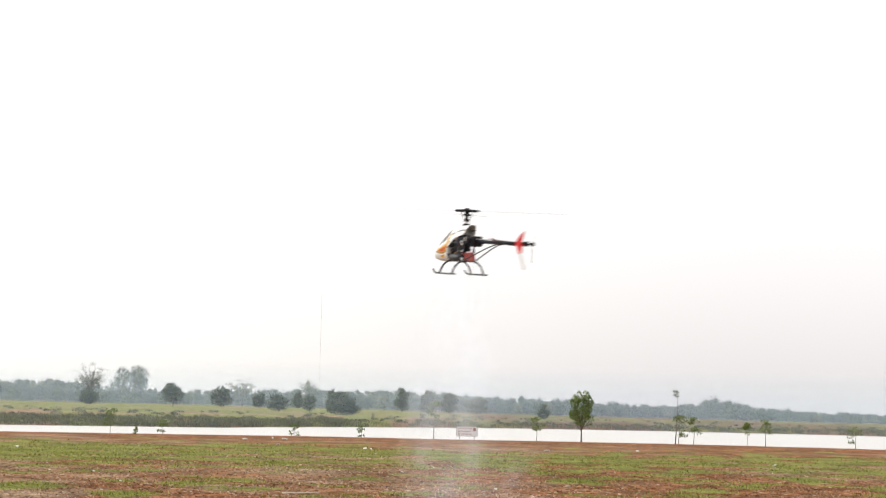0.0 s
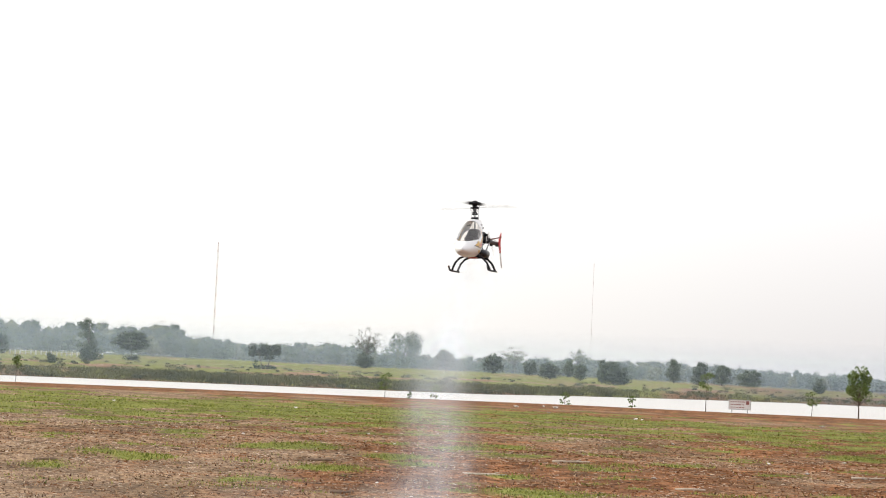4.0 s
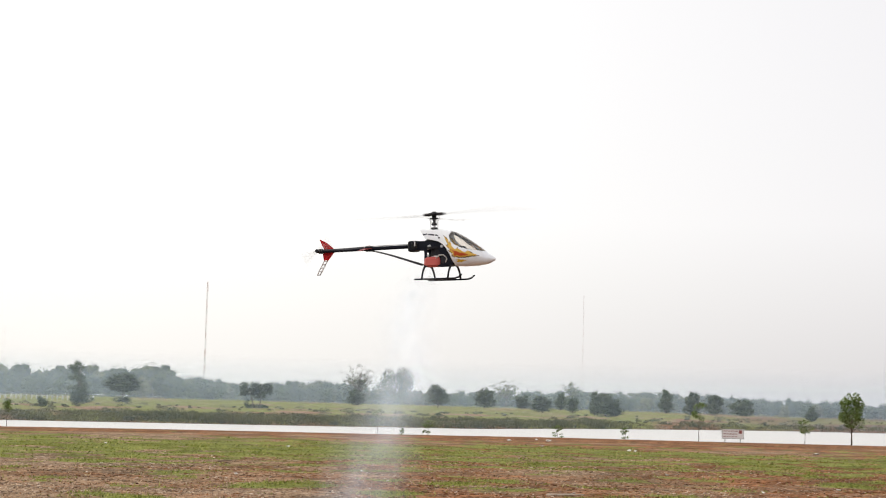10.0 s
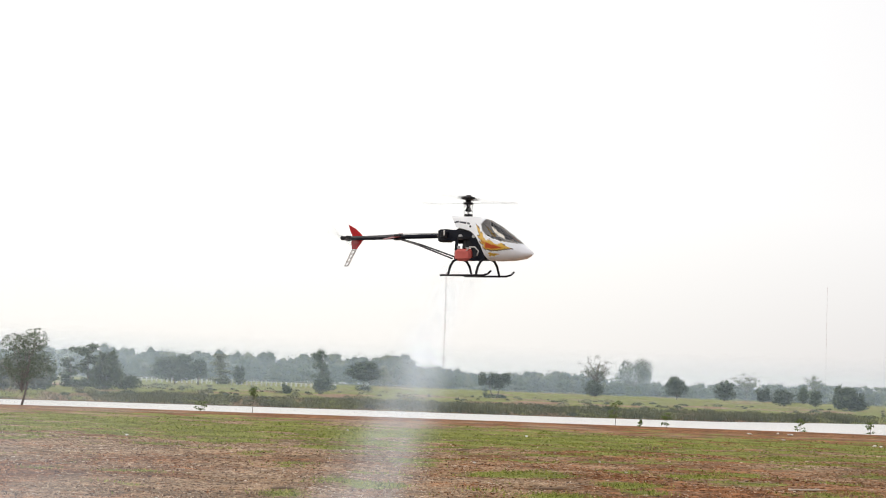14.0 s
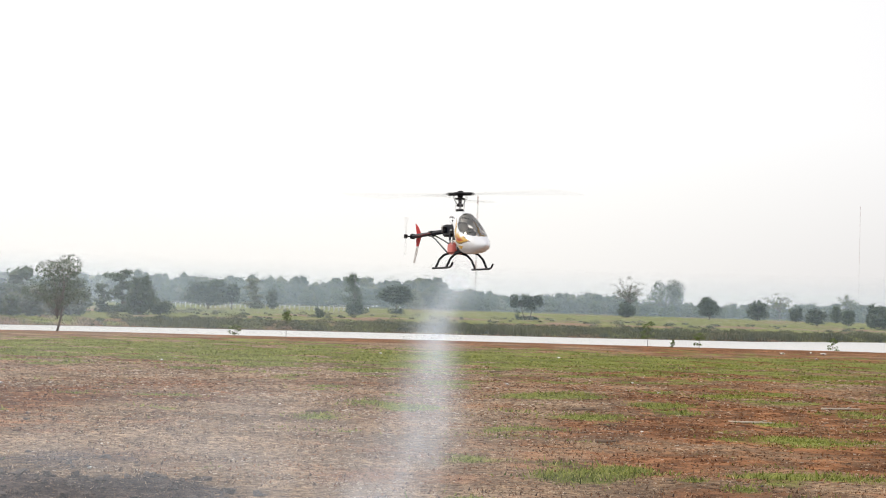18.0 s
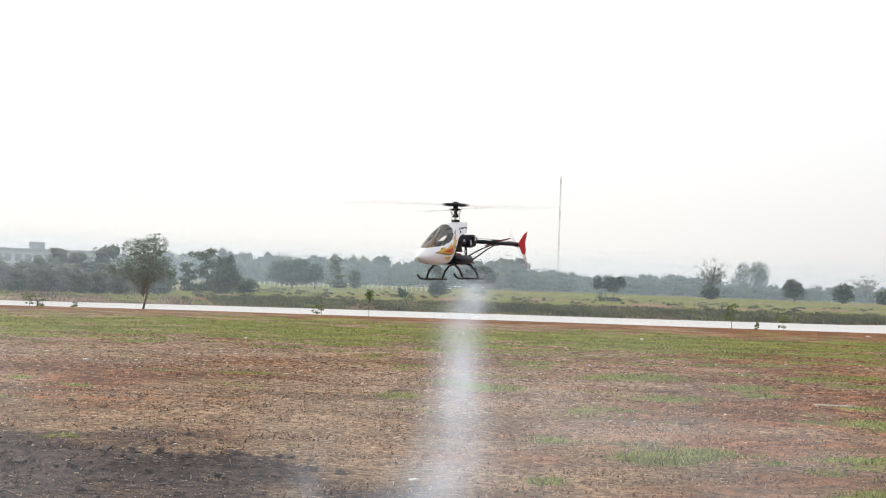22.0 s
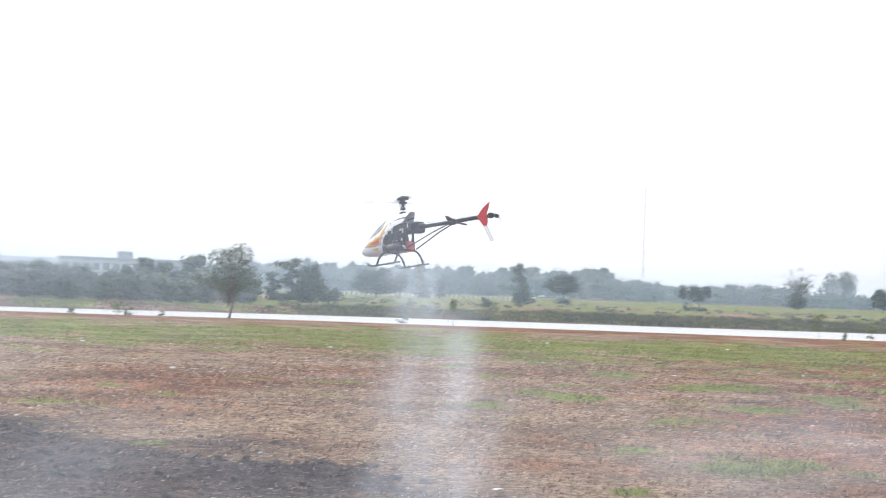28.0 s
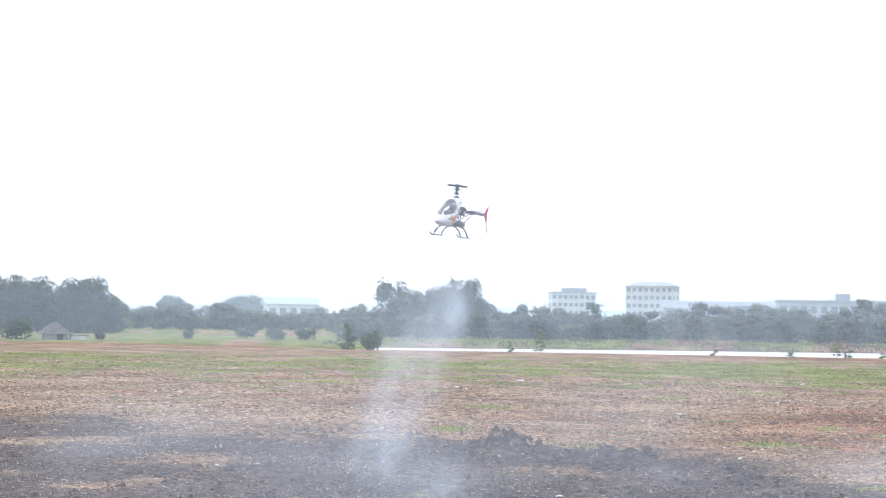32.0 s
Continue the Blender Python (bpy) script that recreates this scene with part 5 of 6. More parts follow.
# ---- the model helicopter ----
# seconds, place, heading, nose up, roll
HELI_ROWS = [
    (0, 1.67, 10.44, 2.45, 108.6, 5.4, -1.3), (0.2, 1.46, 10.37, 2.43, 95.6, 5.4, -0.9), (0.4, 1.34, 10.68, 2.41, 82.4, 2.1, -0.2),
    (0.6, 1.16, 10.57, 2.37, 69.8, 1.8, 2.1), (0.8, 0.98, 10.33, 2.36, 59.5, 0.5, 1.7), (1, 0.82, 10.48, 2.26, 48.9, -1.7, 0.6),
    (1.2, 0.66, 10.53, 2.19, 38.9, -3.1, -0.8), (1.5, 0.43, 10.56, 2.20, 23.6, -3.0, 0.8), (2, 0.16, 10.74, 2.20, -12.2, -3.7, 1.9),
    (2.5, 0.06, 10.69, 2.23, -34.5, -4.1, 3.4), (3, 0.05, 10.38, 2.20, -56.4, -4.4, 3.1), (3.2, 0.10, 10.36, 2.18, -64.9, -3.5, 2.6),
    (3.5, 0.10, 10.26, 2.18, -79.0, -1.9, 3.1), (5.5, -0.36, 8.79, 2.245, -168.4, 1.1, 1.1), (6, -0.44, 8.83, 2.33, -200.6, -2.9, 0.7),
    (6.3, -0.47, 8.66, 2.42, -217.6, -1.9, 4.4), (6.6, -0.54, 9.00, 2.46, -230.8, -1.5, 5.8), (6.9, -0.53, 9.36, 2.49, -245.5, -0.0, 5.8),
    (7.2, -0.47, 9.78, 2.60, -261.2, 1.6, 5.2), (7.5, -0.36, 10.00, 2.67, -278.5, 1.7, 2.1), (7.8, -0.24, 10.55, 2.77, -295.2, 3.2, 2.6),
    (8, -0.17, 10.68, 2.80, -306.6, 4.5, 3.6), (8.5, -0.01, 10.70, 2.75, -330.1, 4.5, 4.8), (9, 0.02, 10.55, 2.62, -363.4, 1.3, -0.3),
    (9.5, -0.01, 10.41, 2.48, -369.6, 2.2, 2.1), (10, -0.13, 10.27, 2.36, -380.6, 1.8, 2.9), (10.5, -0.31, 9.90, 2.24, -385.0, -1.5, 4.3),
    (11, -0.46, 9.65, 2.14, -383.2, 1.1, 1.8), (11.5, -0.63, 9.32, 2.12, -385.6, 1.2, -0.2), (12, -0.79, 9.14, 2.16, -392.5, 0.6, 0.7),
    (12.5, -0.91, 8.91, 2.22, -392.0, 0.8, 1.8), (13, -1.05, 8.71, 2.24, -387.4, 1.1, 1.0), (13.5, -1.19, 8.59, 2.23, -385.4, -0.5, 2.7),
    (15.5, -0.94, 8.57, 1.88, -384.9, 2.6, 1.5), (16, -0.93, 8.72, 1.79, -386.7, 3.5, 0.6), (16.5, -1.01, 8.72, 1.74, -390.3, 2.8, 0.3),
    (17, -1.14, 8.73, 1.76, -394.7, 0.4, 0.9), (17.5, -1.27, 8.91, 1.81, -406.4, -0.0, 2.7), (18, -1.40, 8.87, 1.82, -420.6, 0.5, -0.0),
    (18.3, -1.48, 8.97, 1.80, -429.7, 0.6, 0.9), (18.6, -1.52, 9.16, 1.81, -442.0, 0.6, 1.8), (19, -1.51, 9.09, 1.76, -451.2, -0.9, 3.8),
    (19.5, -1.55, 9.18, 1.72, -461.1, -1.0, 3.3), (20, -1.54, 9.02, 1.69, -467.5, -3.7, 2.6), (20.5, -1.65, 9.15, 1.67, -475.1, -1.7, 0.4),
    (21, -1.72, 8.98, 1.63, -473.4, 0.6, 3.6), (21.5, -1.80, 8.81, 1.64, -469.2, 0.0, 1.7), (22, -1.86, 8.90, 1.65, -468.4, -0.9, 2.2),
    (22.5, -1.84, 8.93, 1.69, -467.8, -1.9, 1.0), (23, -1.74, 8.96, 1.73, -467.6, -3.1, 2.7), (23.5, -1.71, 8.77, 1.74, -469.0, -1.6, 3.4),
    (24, -1.83, 8.82, 1.71, -471.4, 1.8, 3.8), (24.5, -1.94, 8.77, 1.71, -478.6, -0.2, 2.8), (25, -2.04, 8.96, 1.71, -499.0, 0.4, 1.8),
    (25.5, -2.08, 9.10, 1.74, -511.3, -1.7, -3.9), (27.5, -2.54, 9.53, 1.82, -574.4, -5.4, 3.4), (28, -2.87, 9.74, 1.77, -573.0, -6.5, 1.0),
    (28.5, -3.45, 9.98, 1.81, -569.0, -7.3, 3.0), (29, -4.24, 10.25, 1.83, -566.8, -7.0, 3.6), (29.5, -5.34, 10.79, 1.93, -561.8, -4.0, 1.0),
    (30, -6.31, 10.87, 2.05, -548.9, -0.7, -2.7), (30.5, -7.61, 11.30, 2.19, -530.1, 1.4, -2.0), (31, -8.54, 11.27, 2.32, -492.6, 5.9, -1.0),
    (31.5, -8.82, 10.98, 2.33, -464.5, 2.0, -4.7), (32, -8.29, 10.34, 2.25, -430.4, -1.2, -6.0)]


def inside(x, z, poly):
    hit = False
    for (x0, z0), (x1, z1) in zip(poly, poly[1:] + poly[:1]):
        if (z0 > z) != (z1 > z) and x < (x1 - x0) * (z - z0) / (z1 - z0) + x0:
            hit = not hit
    return hit


def canopy(h):
    """White fibreglass canopy with tinted windscreen, flame decals and lettering bars."""
    xs = [-0.085 + 0.475 * i / 150 for i in range(151)]
    top = lambda x: np.interp(x, [-.085, -.05, 0, .06, .10, .14, .20, .26, .31, .345, .37, .384, .39], [.314, .312, .310, .307, .300, .288, .256, .216, .180, .152, .136, .126, .118])
    bot = lambda x: np.interp(x, [-.085, -.065, -.045, -.01, .040, .072, .098, .118, .132, .140, .148, .20, .28, .34, .37, .39], [.309, .280, .249, .241, .230, .212, .188, .160, .120, .098, .082, .078, .080, .088, .100, .112])
    wid = lambda x: np.interp(x, [-.085, 0, .06, .12, .18, .24, .29, .33, .36, .38, .39], [.046, .052, .060, .069, .074, .071, .061, .047, .031, .014, .003])
    n = 80
    grid = []
    for x in xs:
        t, b, w = float(top(x)), float(bot(x)), float(wid(x))
        full_b = float(np.interp(x, [-.085, .148, .2, .28, .34, .37, .39], [.10, .080, .078, .080, .088, .100, .112]))
        c, hz = (t + full_b) / 2, (t - full_b) / 2
        row = []
        # the section runs from the lower edge on one side over the top to the other; open below where the side is cut away
        s0 = max(-1.0, min(1.0, (b - c) / hz)) if hz > 1e-6 else -1
        a0 = math.asin(s0)
        for j in range(n + 1):
            a = a0 + (math.pi - 2 * a0) * j / n
            ca, sa_ = math.cos(a), math.sin(a)
            k = w * (abs(ca) ** (0.75 if x > .14 else 0.75 - 0.4 * (.14 - max(x, 0)) / .14)) * (1 if ca >= 0 else -1) * (1 - 0.28 * max(0, sa_))
            row.append((x, -k, c + hz * (abs(sa_) ** 0.9) * (1 if sa_ >= 0 else -1)))
        grid.append(row)
    screen = [(.108, .268), (.120, .293), (.14, .296), (.20, .262), (.27, .214), (.318, .178), (.338, .162), (.30, .167), (.24, .177), (.185, .191), (.150, .207), (.120, .236)]
    flame = [(.300, .142), (.250, .137), (.200, .132), (.150, .138), (.130, .150), (.144, .156), (.112, .176), (.130, .178), (.098, .204), (.114, .206), (.080, .260), (.108, .240), (.116, .218), (.128, .222),
             (.136, .196), (.160, .182), (.172, .188), (.190, .172), (.225, .163), (.240, .169), (.262, .153)]
    core = [(.255, .145), (.20, .138), (.155, .144), (.140, .152), (.154, .158), (.124, .180), (.150, .172), (.168, .166), (.19, .160), (.225, .152)]
    low = [(.225, .112), (.195, .102), (.160, .106), (.174, .113), (.150, .122), (.184, .120), (.204, .117)]
    bars = [[(-.070, .282), (-.035, .286), (-.035, .277), (-.070, .273)], [(-.028, .284), (.012, .280), (.012, .270), (-.028, .275)], [(.018, .278), (.040, .273), (.040, .264), (.018, .269)],
            [(.14, .150), (.16, .150), (.16, .146), (.14, .146)]]
    shell, glass = Geo(), Geo()
    for i in range(150):
        for j in range(n):
            q = [grid[i][j], grid[i + 1][j], grid[i + 1][j + 1], grid[i][j + 1]]
            cx, cy, cz = (sum(p[k] for p in q) / 4 for k in range(3))
            if inside(cx, cz, screen) or (0.108 < cx < 0.30 and abs(cy) < 0.035 and cz > 0.18 and cx > 0.13):
                glass.face(q)
                continue
            mi = 0
            if abs(cy) > 0.012:
                if inside(cx, cz, core):
                    mi = 2
                elif inside(cx, cz, flame):
                    mi = 1
                elif inside(cx, cz, [(x + (x - .17) * .10, z + (z - .175) * .14) for x, z in flame]):
                    mi = 3
                elif inside(cx, cz, low):
                    mi = 1
                elif any(inside(cx, cz, b) for b in bars):
                    mi = 4
            shell.face(q, mi)
    me = shell.mesh("canopy", [GEL_WHITE, FLAME_YELLOW, FLAME_ORANGE, FLAME_BROWN, DECAL_DARK], True)
    bm = bmesh.new()
    bm.from_mesh(me)
    bmesh.ops.remove_doubles(bm, verts=bm.verts, dist=1e-5)
    bm.to_mesh(me)
    bm.free()
    ob = part("canopy", me, None, h, "white fibreglass canopy with yellow and orange flames")
    sol = ob.modifiers.new("shell", "SOLIDIFY")
    sol.thickness, sol.offset = 0.002, -1
    me = glass.mesh("windscreen", TINT, True)
    bm = bmesh.new()
    bm.from_mesh(me)
    bmesh.ops.remove_doubles(bm, verts=bm.verts, dist=1e-5)
    bm.to_mesh(me)
    bm.free()
    g = part("windscreen", me, None, ob, "tinted see-through windscreen")
    g.visible_shadow = False
    # sill line between the side windows
    part("grommet", Geo().ball((.05, -.058, .255), (.006, .004, .006), 8), PLASTIC, ob)
    part("grommet", Geo().ball((.05, .058, .255), (.006, .004, .006), 8), PLASTIC, ob)


def helicopter():
    h = thing("model_helicopter", Matrix(), "nitro model helicopter with white flame-painted canopy, hovering", "model helicopter")
    canopy(h)
    for sy in (-1, 1):
        y = sy * 0.036
        for o in ([(-.150, .186), (-.150, .240), (-.04, .240), (.04, .228), (.065, .206), (-.02, .198), (-.06, .186)],
                  [(.016, .206), (.062, .206), (.112, .150), (.130, .098), (.10, .082), (.066, .086), (.084, .128), (.05, .168)],
                  [(-.058, .082), (.11, .082), (.11, .096), (-.058, .096)], [(-.058, .09), (-.040, .09), (-.034, .20), (-.052, .20)]):
            part("side_frame", Geo().plate(o, 0.004, "y", 0, y), CARBON, h, "black carbon side frame")
        for x, z, r in ((-.02, .205, .012), (.02, .155, .010), (-.03, .150, .008), (.06, .205, .009)):
            part("bearing", Geo().tube([(x, y + sy * .001, z), (x, y + sy * .006, z)], r, 10), STEEL, h, "bright bearing block")
    part("gear_case", Geo().box((0, 0, .225), (.11, .06, .05), bevel=.008), PLASTIC, h)
    part("main_gear", Geo().tube([(0, 0, .190), (0, 0, .204)], [.055, .055], 28), PLASTIC, h)
    part("engine", Geo().box((.055, 0, .125), (.05, .05, .06), bevel=.006).tube([(.055, 0, .155), (.055, 0, .195)], .024, 12), ENGINE, h, "alloy nitro engine")
    fins = Geo()
    for i in range(6):
        fins.tube([(.055, 0, .158 + i * .006), (.055, 0, .160 + i * .006)], .031, 14)
    part("cooling_fins", fins, ENGINE, h)
    part("muffler", Geo().tube([(-.055, .058, .108), (-.045, .058, .108), (.06, .058, .108), (.085, .052, .112), (.095, .045, .114)], [.012, .023, .023, .016, .008], 14), ENGINE, h, "dark cylindrical muffler", smooth=True)
    part("exhaust_pipe", Geo().tube([(-.055, .058, .108), (-.075, .06, .102), (-.085, .062, .088)], .007, 8), STEEL, h, smooth=True)
    part("fuel_tank", Geo().box((-.006, -.016, .112), (.100, .066, .062), bevel=.012), TANK_RED, h, "translucent red fuel tank")
    part("fuel_line", Geo().tube([(.02, -.046, .13), (.045, -.052, .15), (.075, -.052, .15), (.095, -.048, .13), (.085, -.045, .105)], .0032, 6), FIN_WHITE, h, "pale curved fuel line", smooth=True)
    part("fan_shroud", Geo().tube([(.02, 0, .15), (.02, 0, .19)], [.046, .04], 18), PLASTIC, h)
    for x, y, z in ((-.115, -.048, .215), (-.115, .048, .215), (.09, .03, .20), (.105, -.03, .16), (-.07, .046, .19)):
        part("servo", Geo().box((x, y, z), (.036, .018, .034), bevel=.003), PLASTIC, h)
        part("servo_arm", Geo().box((x + .008, y + math.copysign(.012, y), z + .01), (.006, .004, .028)), FIN_WHITE, h)
    part("battery", Geo().box((.19, 0, .115), (.09, .05, .035), bevel=.006), DECAL_DARK, h)
    part("receiver", Geo().box((.15, 0, .155), (.05, .035, .02), bevel=.003), PLASTIC, h)
    part("cockpit_insert", Geo().box((.165, 0, .185), (.07, .05, .035), bevel=.012), PLASTIC, h, "dark cockpit insert")
    part("boom_clamp", Geo().box((-.135, 0, .212), (.06, .072, .066), bevel=.008), PLASTIC, h)
    part("tail_boom", Geo().tube([(-.14, 0, .212), (-.755, 0, .207)], .0115, 14), CARBON, h, "long black carbon tail boom", smooth=True)
    part("stabiliser_clamp", Geo().box((-.435, 0, .209), (.05, .032, .032), bevel=.005), PLASTIC, h)
    for sy in (-1, 1):
        fin = Geo().plate([(-.410, sy * .012), (-.465, sy * .012), (-.482, sy * .078), (-.462, sy * .084)], .003, "z", 0, .214)
        part("stabiliser_fin", fin, FIN_DARK, h, "dark red stabiliser fin", m=pose(0, 0, .207, 14, 0, 0) @ pose(0, 0, -.207))
        part("boom_strut", Geo().tube([(-.425, sy * .012, .200), (-.30, sy * .022, .168), (-.065, sy * .042, .092)], .0040, 8), STRUT, h, "thin carbon boom strut", smooth=True)
    part("pushrod", Geo().tube([(-.12, .018, .228), (-.44, .018, .226), (-.75, .014, .214)], .0022, 6), STEEL, h)
    part("tail_fin", Geo().plate([(-.672, .207), (-.700, .236), (-.735, .262), (-.778, .282), (-.764, .246), (-.748, .216), (-.758, .186), (-.752, .150), (-.722, .150), (-.700, .176)], .004, "y", 0, .022), FIN_RED, h,
         "red swept tail fin")
    # the pale lower fin is a ladder of thin bars
    low_fin = part("fin_extension", Geo().plate([(-.722, .150), (-.730, .150), (-.785, .060), (-.776, .060)], .004, "y", 0, .022).plate([(-.745, .150), (-.752, .150), (-.803, .060), (-.797, .060)], .004, "y", 0, .022),
                   FIN_WHITE, h, "white skeleton lower fin")
    for k in range(5):
        z, sh = .148 - .021 * k, -.0128 * k
        part("cross_bar", Geo().plate([(-.724 + sh, z), (-.750 + sh * .95, z), (-.753 + sh * .95, z - .007), (-.727 + sh, z - .007)], .004, "y", 0, .022), FIN_WHITE, low_fin)
    part("tail_gearbox", Geo().box((-.762, .0, .207), (.034, .026, .03), bevel=.005).tube([(-.769, .01, .207), (-.769, -.045, .207)], .0045, 8), PLASTIC, h)
    # skids
    for x in (-.045, .122):
        bow = [(x, -.112, .006), (x, -.106, .022), (x, -.092, .052), (x, -.066, .078), (x, -.034, .088), (x, .034, .088), (x, .066, .078), (x, .092, .052), (x, .106, .022), (x, .112, .006)]
        part("skid_bow", Geo().tube(bow, .0062, 8), PLASTIC, h, "arched black skid bow", smooth=True)
    for sy in (-1, 1):
        part("skid_runner", Geo().tube([(-.092, sy * .112, .006), (.05, sy * .112, .005), (.165, sy * .112, .005), (.192, sy * .112, .012), (.212, sy * .112, .028)], .0052, 8), PLASTIC, h, "thin black skid runner", smooth=True)
    # rotor mast
    part("main_shaft", Geo().tube([(0, 0, .18), (0, 0, .412)], .0055, 10), STEEL, h)
    sw = part("swashplate", Geo().tube([(0, 0, .306), (0, 0, .312), (0, 0, .322)], [.018, .024, .018], 16), PLASTIC, h)
    part("washout", Geo().tube([(0, 0, .338), (0, 0, .352)], [.016, .012], 12), PLASTIC, h)
    for a in (0, 2.09, 4.19):
        part("push_link", Geo().tube([(.02 * math.cos(a), .02 * math.sin(a), .25), (.021 * math.cos(a), .021 * math.sin(a), .312)], .0022, 6), STEEL, sw)
    head = Geo().box((0, 0, .403), (.066, .050, .016), bevel=.005).tube([(0, 0, .396), (0, 0, .399), (0, 0, .407), (0, 0, .410)], [.024, .036, .036, .024], 18).tube([(0, 0, .411), (0, 0, .419)], [.020, .010], 14)
    head.tube([(0, 0, .334), (0, 0, .352), (0, 0, .370), (0, 0, .386), (0, 0, .398)], [.0075, .008, .011, .013, .018], 14)
    head.tube([(0, 0, .370), (0, 0, .373), (0, 0, .380), (0, 0, .383)], [.014, .026, .026, .014], 16).tube([(0, 0, .334), (0, 0, .337), (0, 0, .343), (0, 0, .345)], [.010, .018, .018, .010], 16)
    rotor = part("main_rotor", head, PLASTIC, h, "black three-tiered rotor head")
    for a in (0.6, 2.2, 3.74, 5.34):
        part("rotor_link", Geo().tube([(.022 * math.cos(a), .022 * math.sin(a), .316), (.024 * math.cos(a), .024 * math.sin(a), .376)], .0016, 6), STEEL, rotor)
    for s in (-1, 1):
        part("blade_grip", Geo().box((s * .052, 0, .402), (.056, .030, .016), bevel=.005), PLASTIC, rotor)
        prof = [(s * .066, -.022), (s * .09, -.026), (s * .655, -.026), (s * .662, -.018), (s * .662, .022), (s * .655, .028), (s * .09, .028), (s * .066, .018)]
        part("rotor_blade", Geo().plate(prof, .006, "z", 0, .401), BLADE, rotor, "long grey composite rotor blade")
        part("mixing_arm", Geo().tube([(s * .012, 0, .34), (s * .036, 0, .372), (s * .04, 0, .395)], .002, 6), PLASTIC, rotor)
        part("flybar", Geo().tube([(0, s * .01, .377), (0, s * .20, .377)], .0016, 6), FLYBAR, rotor)
        part("paddle", Geo().plate([(-.02, s * .185), (.02, s * .185), (.02, s * .255), (-.02, s * .255)], .007, "z", 0, .377), BLUR_WHITE, rotor, "white flybar paddle")
    tail = part("tail_rotor", Geo().tube([(0, -.008, 0), (0, .008, 0)], .012, 10), PLASTIC, h, m=pose(-.769, -.04, .207))
    for s in (-1, 1):
        part("tail_blade", Geo().plate([(-.009, s * .012), (.009, s * .012), (.012, s * .11), (-.012, s * .11)], .003, "y", 0, 0), BLUR_WHITE, tail)
    return h, rotor, tail


heli, main_rotor, tail_rotor = helicopter()


# ---- exhaust smoke ----
SMOKE_BANK_GLARE = smoke_mat("smoke_bank_glare", 0.085)
SMOKE_DRIFT = smoke_mat("smoke_drift", 0.055)
SMOKE_THIN, SMOKE_MID, SMOKE_LOW = smoke_mat("smoke_dense", 0.15, 0.35), smoke_mat("smoke_mid", 0.11, 0.8), smoke_mat("smoke_ground", 0.05)
# seconds, drift of the plume's foot to the right, how far it is torn apart
PLUME_T = [0, 0.5, 1, 1.5, 2, 2.5, 3, 3.5, 5.5, 6, 6.5, 9, 9.5, 10, 11, 12, 13, 13.5, 15.5, 16, 17, 18, 19, 20, 21, 22, 23, 24, 25, 25.5, 27.5, 28.5, 29.5, 30.5, 31, 31.5, 32]
PLUME_X = [-.1, -.3, -.4, -1.2, -1.1, -1.0, -.75, -.65, -.25, -.45, -.1, -.5, -1.0, -.75, -.22, -.45, -.68, -.8, -1.0, -.95, -.68, -.68, -.38, -.38, -.18, -.18, -.5, -.1, -.27, 0, .15, .15, 0, 0, -.15, -.15, -.6]
PLUME_W = [2.0, 1.8, 1.5, 1.3, 1.2, 1.2, 1.3, 1.2, 1.6, 1.6, 1.6, 1.6, 1.5, 1.3, 1.4, 1.6, 1.2, 1.3, 1.2, 1.1, 1.1, 1.2, 1.1, 1.1, 1.0, 1.1, 1.1, 1.0, 1.0, 1.2, 2.2, 2.1, 2.8, 3.2, 3.2, 2.6, 1.9]
smoke = thing("exhaust_smoke", Matrix(), "bluish white exhaust smoke blown down to the field", "smoke", kind="stuff")
PUFFS, BANK, DRIFT = [], [], []


def puff_mesh(seed, mt):
    g = Geo().ball((0, 0, 0), (1, 1, 1), 26, 0, 0.35, seed)
    keep = [i for i, f in enumerate(g.f) if sum(g.v[k][1] for k in f) < 0.3]
    g.f, g.m = [g.f[i] for i in keep], [g.m[i] for i in keep]
    return g.mesh("puff", mt, True)


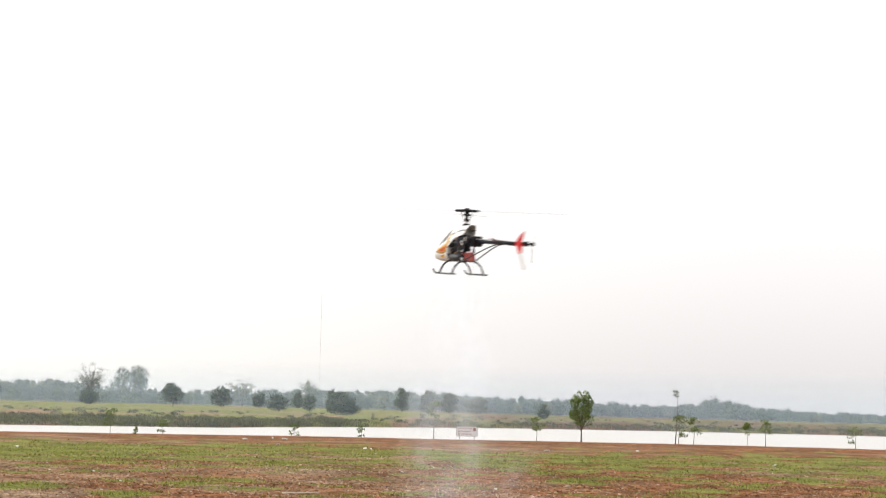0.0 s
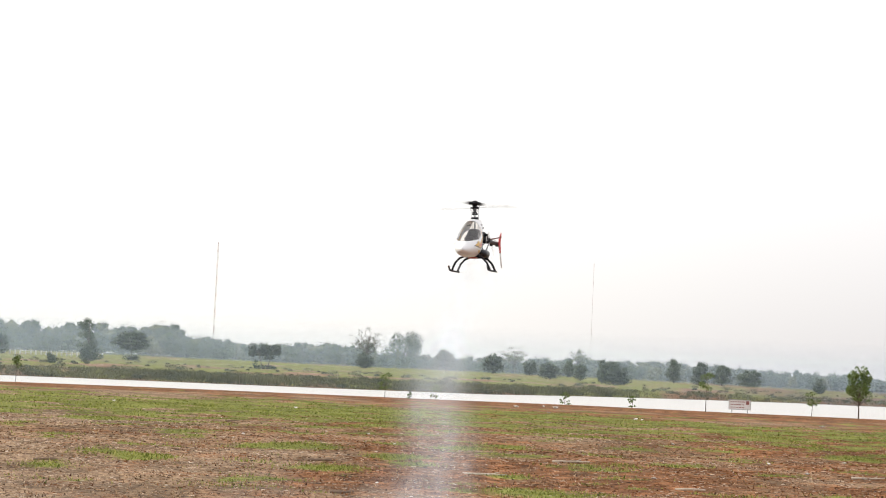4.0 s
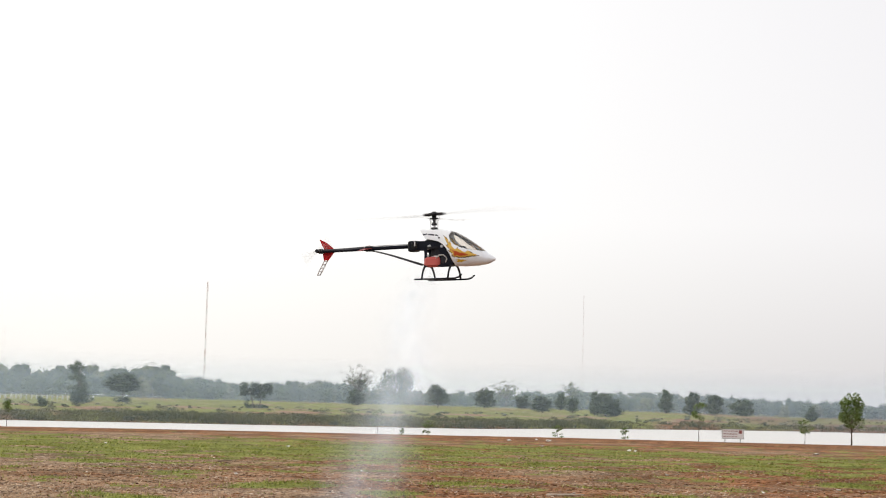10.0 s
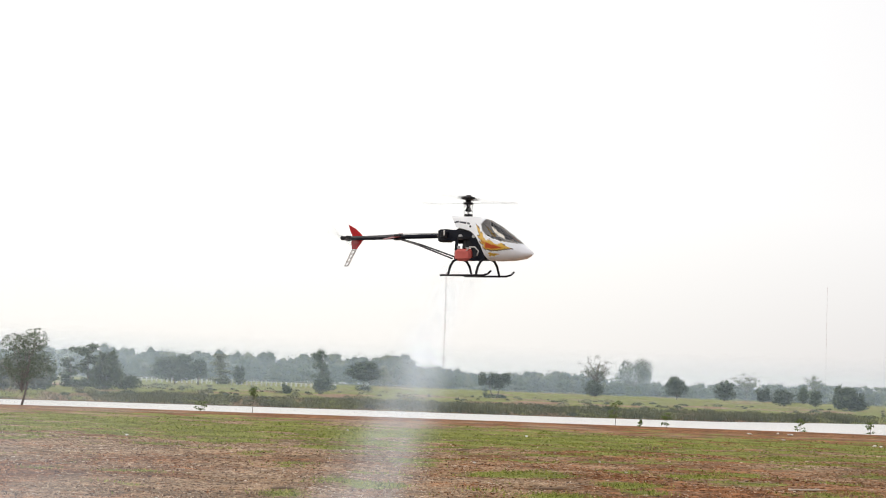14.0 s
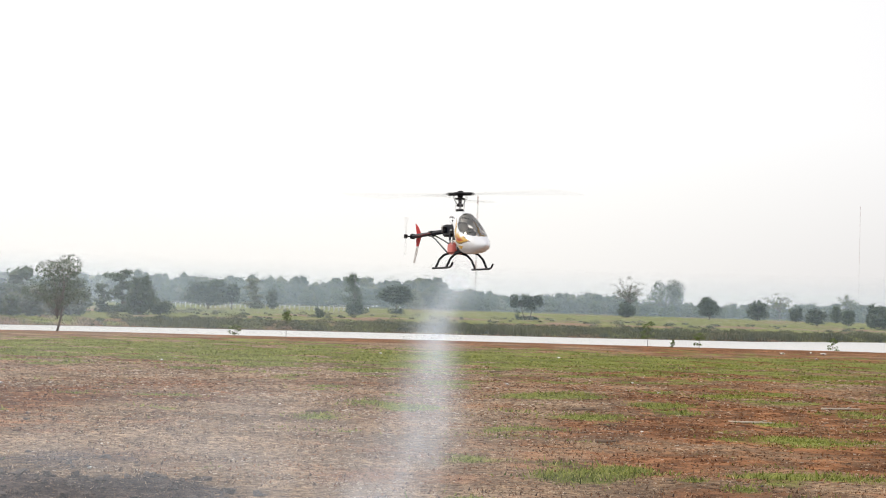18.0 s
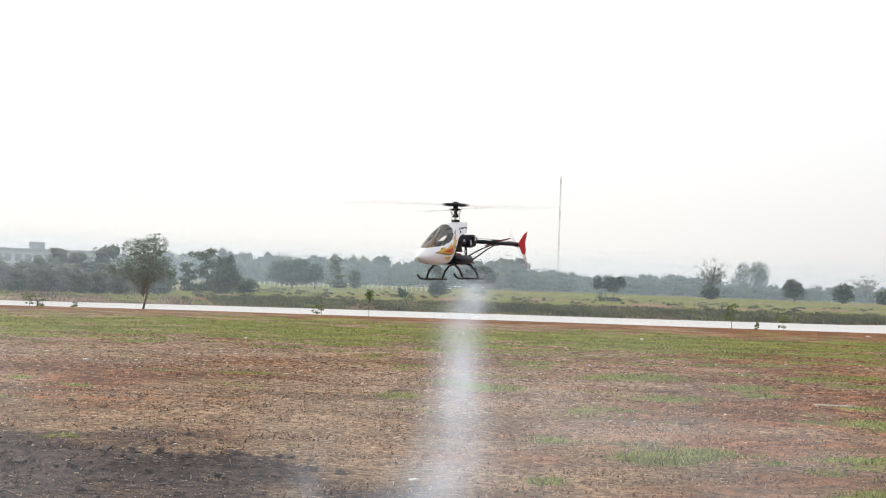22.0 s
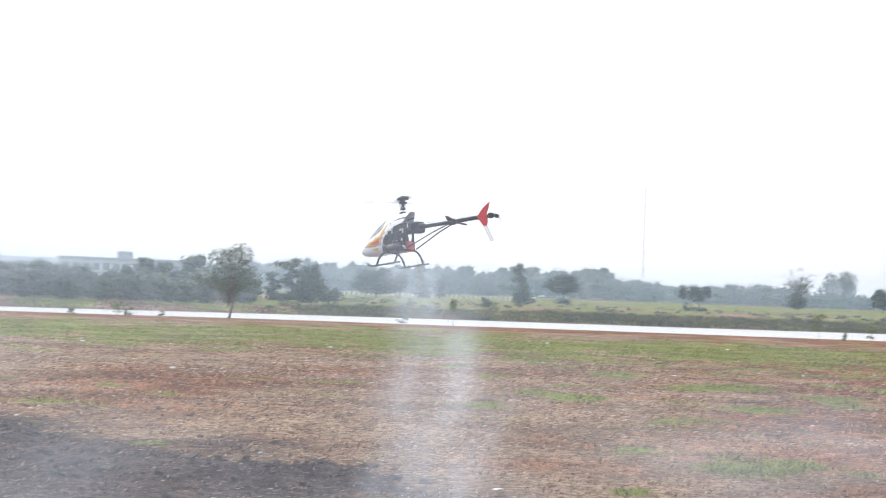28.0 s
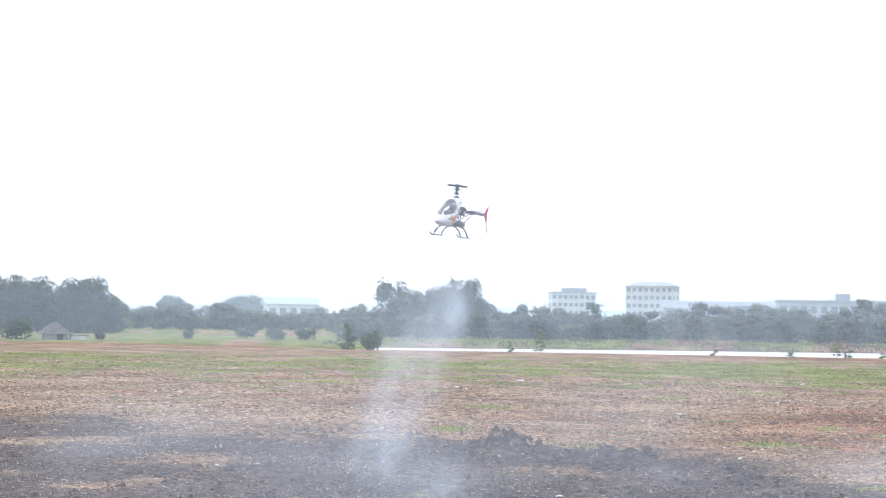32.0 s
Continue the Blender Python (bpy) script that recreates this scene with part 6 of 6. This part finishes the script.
def make_puffs():
    rng = random.Random(13)
    meshes = {k: [puff_mesh(i + 7 * j, m) for i in range(4)] for j, (k, m) in enumerate((("a", SMOKE_THIN), ("b", SMOKE_MID), ("c", SMOKE_LOW), ("d", SMOKE_BANK_GLARE), ("e", SMOKE_DRIFT)))}
    for i in range(38):
        s = (i / 37) ** 1.4
        r = 0.12 + 0.32 * s
        ob = part("puff", meshes["b" if s > 0.42 else "a"][i % 4], None, smoke)
        ob.scale = (r * rng.uniform(.75, 1.1), r * 0.7, r * rng.uniform(1.2, 1.9))
        PUFFS.append((ob, s, (rng.uniform(-1, 1), rng.uniform(-.2, .2), 0), rng.uniform(0, 6.28)))
    for i in range(6):
        ob = part("puff", meshes["c"][i % 4], None, smoke)
        ob.scale = (rng.uniform(1.6, 3.0), 0.5, rng.uniform(.4, .7))
        PUFFS.append((ob, 1.0 + 0.07 * i, (rng.uniform(-3.0, 3.4), rng.uniform(-.6, .8), 0), rng.uniform(0, 6.28)))

    # a bank of spent smoke drifting low over the turned earth
    # its wide, high puffs also stand in for lens glare veiling the view
    for i in range(14):
        ob = part("puff", meshes["d"][i % 4], None, smoke)
        ob.scale = (rng.uniform(2.0, 3.2), 0.5, rng.uniform(.9, 1.5))
        BANK.append((ob, 10 + 3.3 * i, rng.uniform(7.4, 8.8), rng.uniform(.2, 1.3) if i % 2 else 1.9, rng.uniform(0, 6.28)))

    for i in range(9):
        ob = part("puff", meshes["e"][(i + 1) % 4], None, smoke)
        ob.scale = (rng.uniform(1.6, 2.4), 0.5, rng.uniform(.5, .9))
        DRIFT.append((ob, -1 + 1.5 * i, rng.uniform(8.4, 9.4), rng.uniform(.55, 1.15), rng.uniform(0, 6.28)))


make_puffs()


def motions():
    walk(heli, [(t, pose(x, y, z, r, -p, a)) for t, x, y, z, a, p, r in HELI_ROWS])
    frames = range(0, 961)
    walk(main_rotor, [(k / 30, pose(0, 0, 0, 0, 0, -86 * k + 40)) for k in frames])
    walk(tail_rotor, [(k / 30, pose(-.769, -.04, .207, 0, 77 * k, 0)) for k in frames])
    T = [r[0] for r in HELI_ROWS]
    times = [0.5 * k for k in range(65)]
    for ob, s, (dx, dy, dz), ph in PUFFS:
        rows = []
        for t in times:
            lag = 0.85 * min(s, 1.6)
            x, y, z = (np.interp(max(0, t - lag), T, [r[k] for r in HELI_ROWS]) for k in (1, 2, 3))
            turn = radians(float(np.interp(max(0, t - lag), T, [r[4] for r in HELI_ROWS])))
            ex, ey = -.10 * math.cos(turn) - .07 * math.sin(turn), -.10 * math.sin(turn) + .07 * math.cos(turn)
            az = math.degrees(math.atan2(-x, y))
            u = min(s, 1.0)
            x, y = x + ex * (1 - u), y + ey * (1 - u)
            side = place(az, 1)
            right = Vector((side.y, -side.x, 0))
            foot, torn = np.interp(t, PLUME_T, PLUME_X), np.interp(t, PLUME_T, PLUME_W)
            wob = math.sin(t * 1.3 + ph) * 0.05 * (0.3 + s) + 0.13 * u ** 0.7 * math.sin(t * 1.7 - 9 * u)
            if s < 1.0:
                wob += dx * (0.05 * (1 + s) + (torn - 1) * 0.24 * (0.3 + u))
            p = Vector((x, y, 0)) + right * (0.85 * float(foot) * u ** 0.75 + (dx if s >= 1.0 else 0) + wob) + side * (-0.25 * u + dy * 0.3)
            if s < 1.0:
                p.z = max(0.12, z * (1 - 0.95 * u) - 0.02 + 0.04 * math.sin(t * 1.9 + ph))
            else:
                p.z = 0.42 + 0.06 * math.sin(t + ph)
                p += right * (-0.5 * (s - 1)) + side * (0.5 - dy)
            rows.append((t, Matrix.Translation(p) @ pose(0, 0, 0, 0, 9 * math.sin(t * 0.9 + ph) + (8 if s < 1 else 0), az)))
        walk(ob, rows)
    for k, bank in enumerate((BANK, DRIFT)):
        for ob, az, d, z, ph in bank:
            rows = []
            for t in times:
                a = az + (float(np.interp(t, [0, 24.5, 28, 32], [20, 16, 0, -1])) if k == 0 else 2.4 * max(0, 23 - t) - 0.5 * max(0, t - 23)) + 1.5 * math.sin(0.4 * t + ph)
                rows.append((t, Matrix.Translation(place(a, d, z + 0.1 * math.sin(0.7 * t + ph))) @ pose(0, 0, 0, 0, 6 * math.sin(0.5 * t + ph), a)))
            walk(ob, rows)


motions()
